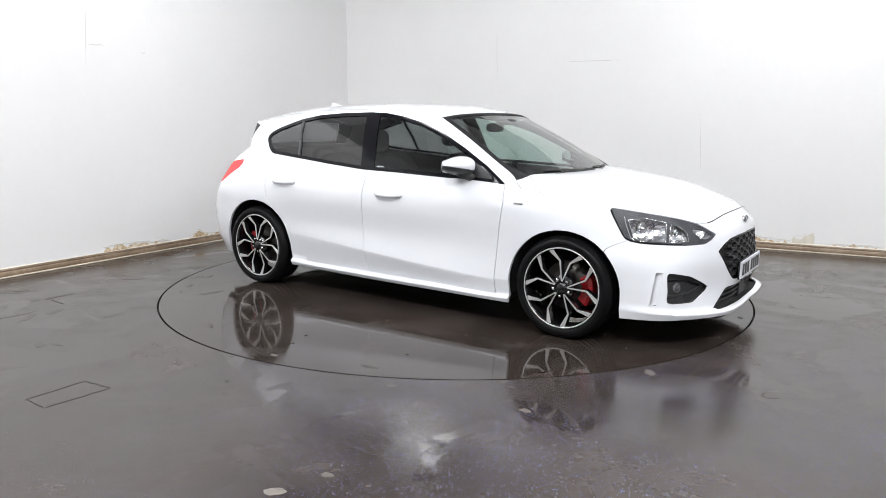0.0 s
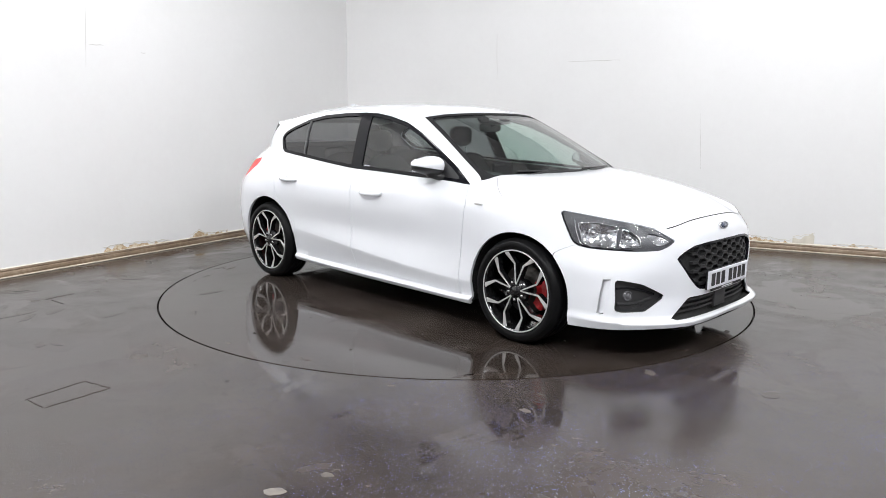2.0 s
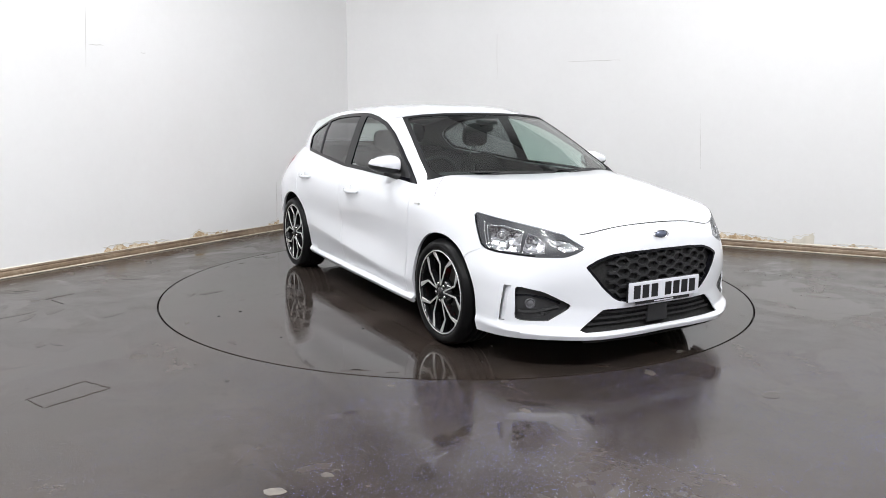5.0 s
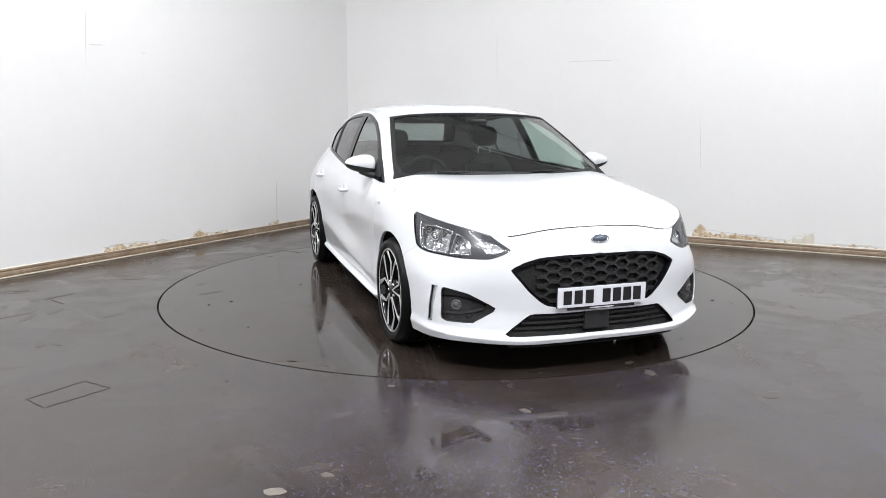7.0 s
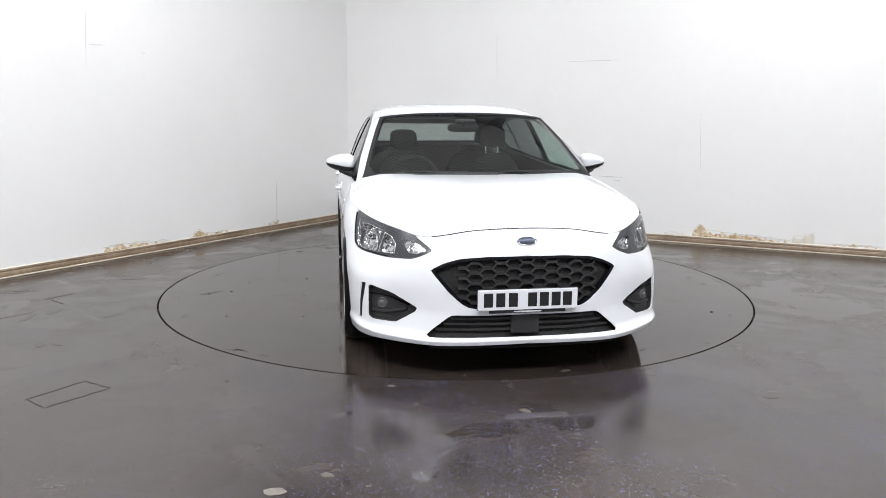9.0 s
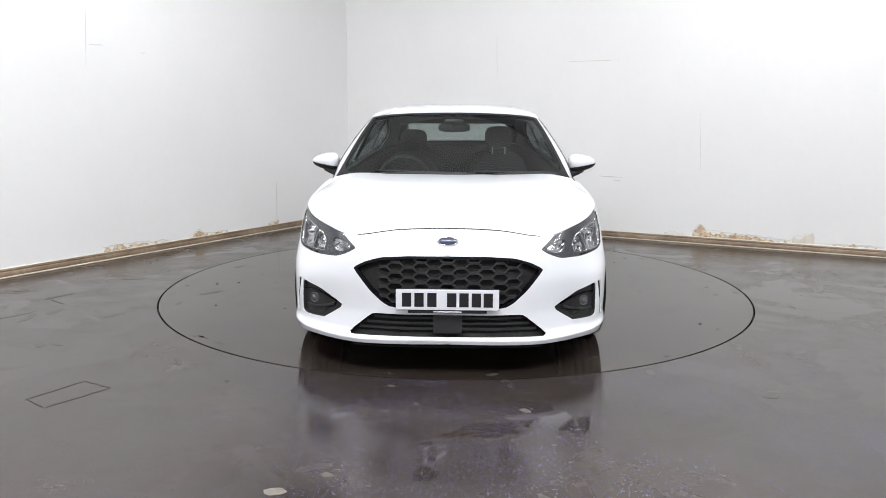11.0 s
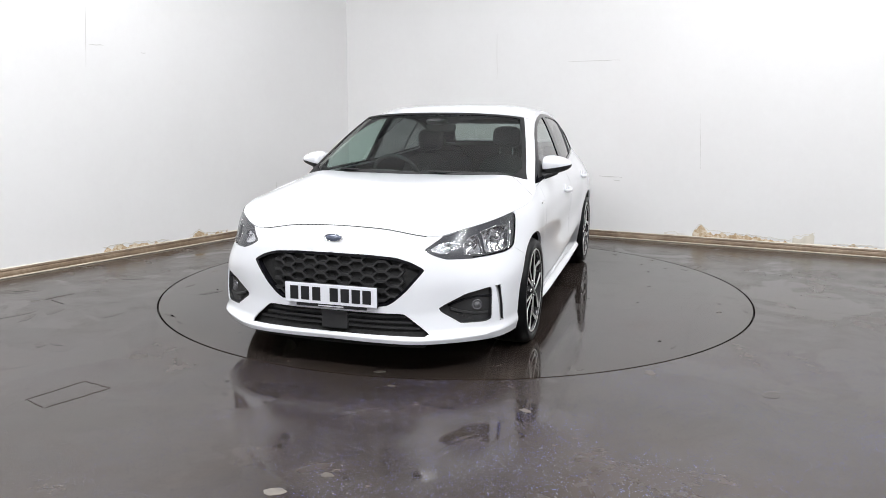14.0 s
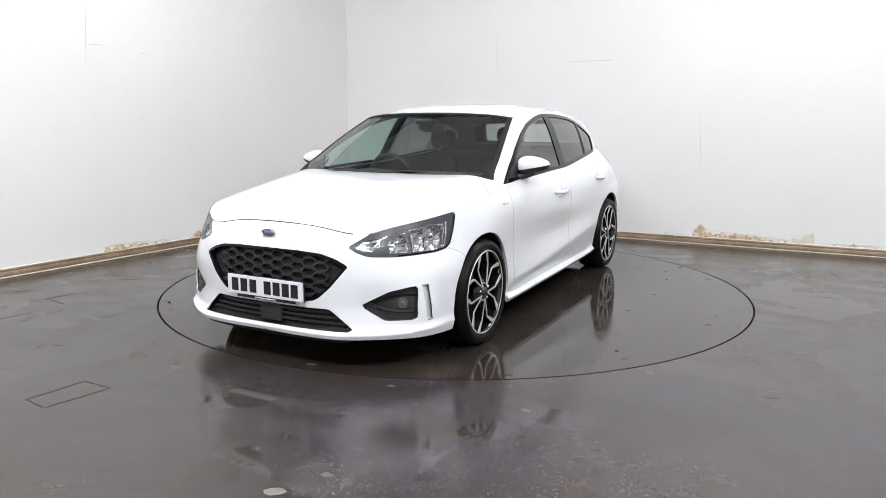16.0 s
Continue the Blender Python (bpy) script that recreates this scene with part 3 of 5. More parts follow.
# shut lines, from nose to tail
bumper_line = beyond([(1.60, .20), (1.60, .575), (1.64, .60), (1.73, .640), (1.80, .66)])
front_line = beyond([(.872, .17), (.868, .33), (.881, .51), (.899, .66), (.921, .80), (.905, .90), (.89, .95)])
middle_line = beyond([(-.205, .20), (-.206, .25), (-.224, .40), (-.232, .56), (-.229, .73), (-.226, .90), (-.24, 1.0)])
rear_line = beyond([(-.98, .20), (-.98, .50), (-1.06, .55), (-1.132, .614), (-1.198, .708), (-1.226, .80), (-1.228, .90), (-1.22, .96), (-1.26, 1.06)])
sill_line = lambda v: v[:, 2] - np.interp(v[:, 0], [-1.0, 1.0], [.240, .212])

rest, bumper = split(body, lambda v: bumper_line(v) - GAP)
rest, _ = split(rest, lambda v: bumper_line(v) + GAP)
lip, bumper_top = split(bumper, lambda v: v[:, 2] - 0.2195)
whole("front_bumper", bumper_top, M_PAINT, "", 0.007)
whole("front_lip", lip, M_PAINT, "white lip of the front bumper")
between = lambda v: np.maximum(v[:, 0] - 1.1, -1.05 - v[:, 0])
low, rest = split(rest, lambda v: np.maximum(sill_line(v), between(v)))
both_sides("side_skirt", low, M_PAINT)
more, fender = split(rest, lambda v: front_line(v) - GAP)
both_sides("front_wing", fender, M_PAINT)
more, _ = split(more, lambda v: front_line(v) + GAP)
more2, door_front = split(more, lambda v: middle_line(v) - GAP)
more2, _ = split(more2, lambda v: middle_line(v) + GAP)
front_doors = both_sides("front_door", door_front, M_PAINT)
quarter, door_rear = split(more2, lambda v: rear_line(v) - GAP)
rear_doors = both_sides("rear_door", door_rear, M_PAINT)
quarter, _ = split(quarter, lambda v: rear_line(v) + GAP)
rear_bumper, quarter = split(quarter, lambda v: np.maximum(v[:, 0] + 1.66, v[:, 2] - .66))
whole("rear_bumper", rear_bumper, M_PAINT)
whole("rear_quarter", quarter, M_PAINT, "white rear quarters and tailgate")
both_sides("tail_light", tail, M_TAIL, "red tail light lens", 0.03)

# dark shell behind the openings and shut lines
inner = skin(SIDE, 0.06, 2)
_, inner = split(inner, lambda v: front_arch(v) + on_side(v) - 0.004)
_, inner = split(inner, lambda v: rear_arch(v) + on_side(v) - 0.004)
_, inner = split(inner, lambda v: head_shape(v) - 0.012)
whole("inner_shell", inner, M_INNER, "dark inner shell", 0.004, -0.035)

# bonnet
top_line = np.array(SIDE[-1])
top_line = cubic(np.concatenate([top_line[1:2] * np.array([1, -1, 1.0]), top_line]), np.linspace(1, 7, 37))
BONNET = [tuple(float(q) for q in p) for p in top_line] + [(1.2, .868, .858), (1.08, .865, .873), (1.01, .835, .905), (.965, .80, .928), (.94, .772, .950)]
crown = [(2.06, 0, .803), (1.95, 0, .842), (1.8, 0, .884), (1.6, 0, .923), (1.4, 0, .950), (1.2, 0, .966), (1.09, 0, .970), (.95, 0, .975),
         (1.98, .33, .805), (1.8, .38, .868), (1.6, .42, .911), (1.4, .44, .941), (1.2, .45, .962), (1.06, .46, .970), (.9, .46, .976),
         (1.85, .58, .815), (1.6, .64, .873), (1.4, .66, .906), (1.2, .67, .935), (1.03, .68, .958), (.9, .70, .972)]
bonnet_height = smooth_field(BONNET + crown)
plan = [(p[0], p[1]) for p in BONNET] + [(1.0, .60), (1.06, .35), (1.085, 0), (1.085, -.2), (2.13, -.2)]
bonnet = sheet(bonnet_height, .9, 2.16, 64, .9, 46)
bonnet, _ = split(bonnet, lambda v: outline(plan, [0, 1])(v) + 0.005)
whole("bonnet", bonnet, M_PAINT, "", 0.008)
# black strip added to draw the dark shut line before the bonnet
bm = bmesh.new()
shut_run = [Vector((x, y, z - .0005)) for x, y, z in BONNET[:12]]
shut_run = [Vector((p.x, -p.y, p.z)) for p in shut_run[:0:-1]] + shut_run
tube(bm, [p + Vector((-.003, 0, 0)) for p in shut_run], 0.0045, 6)
part("bonnet_seal", bm, M_PLASTIC, car, "black strip that darkens the bonnet gap", True)
for s in (1, -1):
    # seam between the bonnet and the wing at the foot of the screen
    bm = bmesh.new()
    run = cubic(np.array([(1.00, .685, 0), (1.04, .728, 0), (1.08, .772, 0), (1.14, .822, 0), (1.185, .852, 0)]), np.linspace(0, 4, 17))
    tube(bm, [(x, s * y, float(bonnet_height(np.array([x]), np.array([y]))[0]) - .0004) for x, y, _ in run], 0.0020, 6)
    part("bonnet_seam", bm, M_SEAM, car, "grey seam beside the bonnet", True)

# greenhouse: base ring, middle, roof ring
UPPER = [
    [(1.17, 0, .925), (1.13, .36, .927), (1.06, .62, .930), (1.0, .79, .900), (.962, .838, .872), (.42, .838, .905), (-.25, .832, .932), (-.9, .792, .985), (-1.29, .755, 1.02), (-1.56, .705, 1.05), (-1.73, .615, 1.06), (-1.81, .4, 1.06), (-1.83, 0, 1.06)],
    [(1.13, 0, .950), (1.09, .35, .952), (1.02, .60, .957), (.935, .755, .966), (.885, .815, .916), (.42, .834, .942), (-.25, .829, .967), (-.9, .789, 1.019), (-1.29, .752, 1.051), (-1.56, .70, 1.079), (-1.72, .61, 1.089), (-1.80, .4, 1.089), (-1.82, 0, 1.089)],
    [(.95, 0, 1.068), (.915, .345, 1.066), (.845, .585, 1.064), (.765, .725, 1.062), (.71, .785, 1.033), (.30, .788, 1.058), (-.26, .783, 1.080), (-.91, .752, 1.122), (-1.31, .713, 1.135), (-1.575, .668, 1.143), (-1.71, .60, 1.145), (-1.775, .39, 1.147), (-1.795, 0, 1.147)],
    [(.755, 0, 1.186), (.725, .34, 1.182), (.66, .56, 1.173), (.597, .688, 1.160), (.525, .740, 1.140), (.20, .735, 1.172), (-.275, .733, 1.192), (-.92, .708, 1.222), (-1.34, .668, 1.218), (-1.59, .632, 1.210), (-1.70, .575, 1.208), (-1.755, .38, 1.212), (-1.775, 0, 1.214)],
    [(.555, 0, 1.285), (.53, .335, 1.279), (.48, .53, 1.267), (.43, .648, 1.252), (.335, .692, 1.236), (.09, .683, 1.280), (-.30, .678, 1.300), (-.93, .655, 1.312), (-1.36, .620, 1.280), (-1.60, .595, 1.262), (-1.70, .55, 1.258), (-1.745, .375, 1.267), (-1.765, 0, 1.273)],
    [(.36, 0, 1.368), (.345, .32, 1.362), (.31, .50, 1.350), (.268, .607, 1.334), (.14, .640, 1.325), (-.03, .628, 1.365), (-.32, .618, 1.388), (-.95, .598, 1.375), (-1.39, .575, 1.328), (-1.61, .560, 1.303), (-1.70, .53, 1.300), (-1.75, .37, 1.318), (-1.77, 0, 1.335)],
]
upper = skin(UPPER, 0.022, 7)
DLO = [(.893, .913), (.42, .938), (.097, .952), (-.291, .962), (-.692, .994), (-.958, 1.018), (-1.283, 1.047), (-1.33, 1.075), (-1.40, 1.149), (-1.405, 1.18), (-1.374, 1.214), (-1.30, 1.247), (-1.195, 1.279), (-1.054, 1.318), (-.857, 1.349), (-.614, 1.364), (-.349, 1.369), (-.20, 1.362), (-.046, 1.341), (.151, 1.297), (.353, 1.222), (.55, 1.128), (.738, 1.024)]
side_only = lambda v: np.where(v[:, 1] > 0.5, 0.0, 1.0)
dlo, shell = split(upper, lambda v: outline(DLO, [0, 2])(v) + side_only(v) + np.where(v[:, 0] < .95, 0, 1.0))


def screen_edge(v):
    """Below zero inside the windscreen, which ends at the pillar's inner edge."""
    z = v[:, 2]
    y_edge = np.interp(z, [.90, .966, 1.062, 1.160, 1.252, 1.334, 1.40], [.80, .762, .728, .690, .650, .609, .58])
    return np.where(v[:, 0] > .2, v[:, 1] - y_edge, 1.0)


screen, shell = split(shell, screen_edge)
_, screen = split(screen, lambda v: v[:, 2] - .5)
band = lambda v, w: np.maximum(screen_edge(v) + w, v[:, 2] - np.interp(v[:, 1], [0, .32, .5, .6], [1.366, 1.360, 1.348, 1.334]) + w * .45)
foot = lambda v: 0.024 + 0.05 * np.clip((1.01 - v[:, 2]) / 0.05, 0, 1)
screen_glass, screen_rim = split(screen, lambda v: np.maximum(band(v, 0.024), np.maximum(screen_edge(v) + foot(v), .968 - v[:, 2])))
whole("windscreen_surround", screen_rim, M_FRIT, "black windscreen surround", 0.02, 0.003)
whole("windscreen", screen_glass, M_SCREEN, "green-tinted windscreen", 0.004)
hatch_hole = lambda v: np.maximum(np.maximum(v[:, 0] + 1.60, v[:, 2] - 1.285), np.maximum(1.12 - v[:, 2], v[:, 1] - .50))
hatch, shell = split(shell, hatch_hole)
whole("rear_window", hatch, M_REARGLASS, "dark tinted rear window", 0.004)
SPOILER_SIDE = [(-1.600, 1.272), (-1.70, 1.290), (-1.85, 1.300), (-1.88, 1.08), (-1.730, 1.095)]
blade, shell = split(shell, lambda v: outline(SPOILER_SIDE, [0, 2])(v) + np.where(v[:, 1] > .5, 0.0, 1.0))
both_sides("spoiler_side", blade, M_TRIM, "gloss black strip beside the rear window", 0.012, 0.001)
whole("pillar_frame", shell, M_PAINT, "white roof pillars")
whole("pillar_lining", shell, M_LINING, "grey pillar lining", 0.004, -0.021)

# side windows: trim, then panes
inside = outline(DLO, [0, 2])
pane_area, trim = split(dlo, lambda v: inside(v) + 0.024)
both_sides("window_trim", trim, M_TRIM, "gloss black window surround", 0.012, 0.003)
b_post = lambda v: np.abs(v[:, 0] - np.interp(v[:, 2], [.95, 1.37], [-.232, -.322])) - 0.062
post, panes = split(pane_area, b_post)
both_sides("b_pillar", post, M_TRIM, "gloss black door pillar", 0.012, 0.002)
rear_pane, front_pane = split(panes, lambda v: v[:, 0] + .27)
c_post = lambda v: np.abs(v[:, 0] - np.interp(v[:, 2], [1.02, 1.30], [-.952, -1.030])) - 0.012
bar, rear_pane = split(rear_pane, c_post)
# a black divider drawn in grey: its reflections are put into the colour
both_sides("window_divider", bar, M_LAMPGREY, "", 0.012, 0.006)
quarter_pane, rear_pane = split(rear_pane, lambda v: v[:, 0] - np.interp(v[:, 2], [1.02, 1.30], [-.952, -1.030]))
sail, front_pane = split(front_pane, lambda v: .60 + (v[:, 2] - .95) * 0.1 - v[:, 0])
both_sides("mirror_sail", sail, M_PLASTIC, "black plastic mirror triangle", 0.012, 0.002)
both_sides("front_window", front_pane, M_GLASS, "green-tinted door glass", 0.004, -0.004)
both_sides("rear_window_pane", rear_pane, M_PRIVACY, "dark privacy glass", 0.004, -0.004)
both_sides("quarter_window", quarter_pane, M_PRIVACY, "dark privacy glass", 0.004, -0.004)

# small white sticker inside the driver's window
near = front_pane[0][np.argmin(np.hypot(front_pane[0][:, 0] + .135, front_pane[0][:, 2] - .985))]
bm = bmesh.new()
box(bm, (near[0] - .030, -near[1] + .004, near[2] - .004), (near[0] + .030, -near[1] + .006, near[2] + .004))
part("sticker", bm, M_PLATE, car, "small white window sticker")

# roof
ROOF = [tuple(p) for p in UPPER[-1]]
ridge = [(.2, 0, 1.410), (0, 0, 1.430), (-.3, 0, 1.444), (-.6, 0, 1.447), (-.9, 0, 1.440), (-1.25, 0, 1.418), (-1.55, 0, 1.380),
         (.18, .3, 1.400), (-.1, .36, 1.424), (-.5, .38, 1.432), (-.9, .37, 1.424), (-1.3, .35, 1.398), (-1.55, .33, 1.366),
         (-.3, .52, 1.415), (-.7, .52, 1.413), (-1.1, .50, 1.392), (.02, .50, 1.397)]
roof_height = smooth_field(ROOF + ridge)
ring = cubic(np.array(ROOF), np.linspace(0, len(ROOF) - 1, 90))
roof = sheet(roof_height, -1.8, .38, 80, .66, 34)
roof, _ = split(roof, lambda v: outline([(.36, -.2)] + [tuple(p[:2]) for p in ring] + [(-1.77, -.2)], [0, 1])(v) - 0.002)
whole("roof", roof, M_PAINT)


# ---- car: nose details ----
def nose_x(y, z):
    """Depth of the nose surface, by nearest feature lines."""
    zs = np.array([.188, .214, .226, .335, .375, .50, .645, .712])
    xs = [np.interp(abs(y), [p[1] for p in line[:5]], [p[0] for p in line[:5]]) for line in SIDE[:8]]
    return float(np.interp(z, zs, xs))


def recess(name, mesh, depth, material, label=""):
    """Back wall of an opening."""
    return whole(name, mesh, material, label, 0.004, -depth)


grille_mid, grille_rim = split(grille_hole, lambda v: outline(GRILLE, [1, 2])(v) + 0.013)
whole("grille_surround", grille_rim, M_TRIM, "gloss black grille surround", 0.03, -0.002)
recess("grille_back", grille_mid, 0.045, M_INNER, "dark grille backing")
grille_inside = outline(GRILLE, [1, 2])


def bar(bm, a, b, half_z, front, back):
    """A flat strip between two places of the nose (y, z), set behind its surface."""
    (ya, za), (yb, zb) = a, b
    d = Vector((yb - ya, zb - za)).normalized()
    n = Vector((-d.y, d.x)) * half_z
    rows = []
    for y, z in (a, b):
        x = nose_x(y, z)
        rows.append([bm.verts.new((x - front, y + n.x, z + n.y)), bm.verts.new((x - front, y - n.x, z - n.y)),
                     bm.verts.new((x - back, y - n.x * 1.3, z - n.y * 1.3)), bm.verts.new((x - back, y + n.x * 1.3, z + n.y * 1.3))])
    p, q = rows
    for i in range(4):
        bm.faces.new((p[i], p[(i + 1) % 4], q[(i + 1) % 4], q[i]))
    bm.faces.new(p[::-1]), bm.faces.new(q)


def build_grille():
    bm = bmesh.new()
    pitch, cell, flat = 0.0665, 0.0505, 0.040
    base = 0.348
    for k in range(-8, 9):
        for r in range(0, 7):
            yc = k * pitch
            z = base + r * cell + (cell / 2 if k % 2 else 0)
            segs = [((yc - flat / 2, z), (yc + flat / 2, z)), ((yc + flat / 2, z), (yc + pitch - flat / 2, z + cell / 2)), ((yc + flat / 2, z), (yc + pitch - flat / 2, z - cell / 2))]
            if abs(yc) > 0.34:
                segs = [((yc - pitch / 2, z), (yc + pitch / 2, z))] if k % 2 else []
            for a, b in segs:
                ends = np.array([[0, a[0], a[1]], [0, b[0], b[1]]])
                ends[:, 1] = np.abs(ends[:, 1])
                if np.all(grille_inside(ends) < -0.008):
                    bar(bm, a, b, 0.0045 if a[1] != b[1] else 0.0075, 0.006, 0.042)
    bmesh.ops.recalc_face_normals(bm, faces=bm.faces[:])
    part("grille_mesh", bm, M_PLASTIC, car, "black honeycomb grille")


build_grille()
recess("intake_back", intake_hole, 0.06, M_INNER, "dark lower intake")
for z, w in ((.252, .46), (.282, .42), (.311, .38)):
    bm = bmesh.new()
    ys = np.linspace(-w, w, 13)
    for a, b in zip(ys, ys[1:]):
        bar(bm, (a, z), (b, z), 0.006, 0.018, 0.05)
    part("intake_slat", bm, M_PLASTIC, car)
bm = bmesh.new()
box(bm, (2.165, -0.075, .228), (2.186, 0.075, .330), 0.006)
part("radar_cover", bm, M_PLASTIC, car, "square black sensor cover")

M_FOGLENS = plain("fog_lens", (0.16, 0.16, 0.17), 0.15, 0.5, 0.1, 90)
# air slot beside each fog lamp: a groove with a white inner and a black outer wall
slot_v = slit_hole[0]
front_rim = slot_v[np.abs(slit_front(slot_v)) < 1e-4]
rear_rim = slot_v[np.abs(slit_rear(slot_v)) < 1e-4]
front_rim, rear_rim = front_rim[np.argsort(front_rim[:, 2])], rear_rim[np.argsort(rear_rim[:, 2])]
for s in (1, -1):
    outer, inner_wall = bmesh.new(), bmesh.new()
    prev = None
    for z in np.linspace(.268, .462, 9):
        pa = Vector([float(np.interp(z, front_rim[:, 2], front_rim[:, k])) for k in range(3)])
        pb = Vector([float(np.interp(z, rear_rim[:, 2], rear_rim[:, k])) for k in range(3)])
        pc = pb - Vector((math.cos(radians(47)), math.sin(radians(47)), 0)) * .032
        q = [Vector((p.x, s * p.y, p.z)) for p in (pa, pb, pc)]
        row = (inner_wall.verts.new(q[0]), inner_wall.verts.new(q[2]), outer.verts.new(q[2]), outer.verts.new(q[1]))
        if abs(z - .268) < 1e-6 or abs(z - .462) < 1e-6:
            inner_wall.faces.new((row[0], row[1], inner_wall.verts.new(q[1])))
        if prev:
            inner_wall.faces.new((prev[0], row[0], row[1], prev[1])), outer.faces.new((prev[2], row[2], row[3], prev[3]))
        prev = row
    for b_ in (outer, inner_wall):
        bmesh.ops.recalc_face_normals(b_, faces=b_.faces[:])
    part("air_slot", outer, M_PLASTIC, car, "black air slot beside the fog lamp", True)
    part("slot_blade", inner_wall, M_PAINT, car, "white blade of the air slot", True)
both_sides("fog_recess", fog_hole, M_PLASTIC, "black fog lamp recess", -0.024, -0.028)
for s in (1, -1):
    bm = bmesh.new()
    lathe(bm, [(0.0, 0.010), (0.016, 0.008), (0.022, 0.003), (0.023, 0.006), (0.028, 0.004), (0.029, -0.02)], 20)
    lamp_ob = part("fog_lamp", bm, M_FOGLENS, car, "round clear fog lamp", True)
    lamp_ob.matrix_basis = Matrix.Translation((nose_x(.722, .366) - .018, s * .722, .366)) @ Matrix.Rotation(s * radians(-64), 4, "Z") @ (Matrix.Identity(4) if s > 0 else Matrix.Rotation(math.pi, 4, "Z"))
    bm = bmesh.new()
    run = [(.78, .408), (.72, .410), (.66, .398), (.59, .370)]
    tube(bm, [(nose_x(y, z) - .022, s * y, z) for y, z in run], 0.0055, 6)
    part("fog_trim", bm, M_TRIM, car)
    bm = bmesh.new()
    run = [(.77, .322), (.71, .320), (.65, .334), (.60, .352)]
    tube(bm, [(nose_x(y, z) - .024, s * y, z) for y, z in run], 0.009, 6)
    part("fog_trim", bm, M_PLASTIC, car)
    for k in range(4):
        bm = bmesh.new()
        run = [(.755 - .004 * k, .311 - .008 * k), (.71, .309 - .0075 * k), (.665 + .006 * k, .318 - .008 * k), (.622 + .012 * k, .338 - .012 * k)]
        tube(bm, [(nose_x(y, z) - .025, s * y, z) for y, z in run], 0.0028, 6)
        part("fog_ridge", bm, M_PLASTIC, car)

# headlights: clear lens, bezel, reflectors
BEAM = [(1.712, .752), (1.80, .760), (1.905, .738), (1.915, .630), (1.80, .630), (1.752, .652)]
DIPPED = [(1.926, .728), (1.966, .713), (2.006, .676), (2.020, .632), (1.931, .628)]
BLINK = [(.505, .662), (.528, .684), (.562, .700), (.600, .706), (.618, .692), (.598, .644), (.555, .642)]
beam, bezel = split(head, outline(BEAM, [0, 2]))
dipped, bezel = split(bezel, outline(DIPPED, [0, 2]))
blink, bezel = split(bezel, lambda v: outline(BLINK, [1, 2])(v))


def bowl(mesh, cx, cz, rx, rz, depth, seed):
    """A reflector dished behind the lamp's skin and broken into facets."""
    v, f = mesh
    n = normals(v, f)
    d = ((v[:, 0] - cx) / rx) ** 2 + ((v[:, 2] - cz) / rz) ** 2
    shake = np.random.default_rng(seed).uniform(-.0045, .0045, len(v)) * np.clip(1.1 - d, 0, 1)
    return v - n * (.010 + depth * np.clip(1 - d, 0, 1) + shake)[:, None], f


def facets(name, mesh, label):
    for m in (mesh, flip(mesh)):
        v, f = panel(m, 0.004)
        mesh_part(name, v, f, M_REFLECTOR, car, label, False)


both_sides("headlight_bezel", bezel, M_LAMPGREY, "dark grey headlight bezel", 0.028, -0.007)
facets("headlight_bowl", bowl(beam, 1.815, .695, .115, .075, .040, 3), "bright faceted main reflector")
facets("dipped_bowl", bowl(dipped, 1.968, .672, .06, .06, .026, 5), "bright faceted dipped reflector")
facets("indicator", bowl(blink, 2.02, .67, .06, .05, .012, 7), "pale indicator reflector")
both_sides("headlight_lens", head, M_LENS, "clear headlight lens", 0.003, 0.001)
head_v = head[0]


def on_head(x, z, sink):
    """A place on the headlight's skin, by its side view, sunk behind it."""
    k = np.argsort((head_v[:, 0] - x) ** 2 + (head_v[:, 2] - z) ** 2)[:4]
    w = 1 / (1e-4 + np.hypot(head_v[k, 0] - x, head_v[k, 2] - z))
    y = float((head_v[k, 1] * w).sum() / w.sum())
    return x - sink * .5, y - sink * .8, z


def along_outline(points, step=.012):
    out = []
    for (xa, za), (xb, zb) in zip(points, points[1:]):
        m = max(1, int(math.hypot(xb - xa, zb - za) / step))
        out += [(xa + (xb - xa) * q / m, za + (zb - za) * q / m) for q in range(m)]
    return out + [points[-1]]


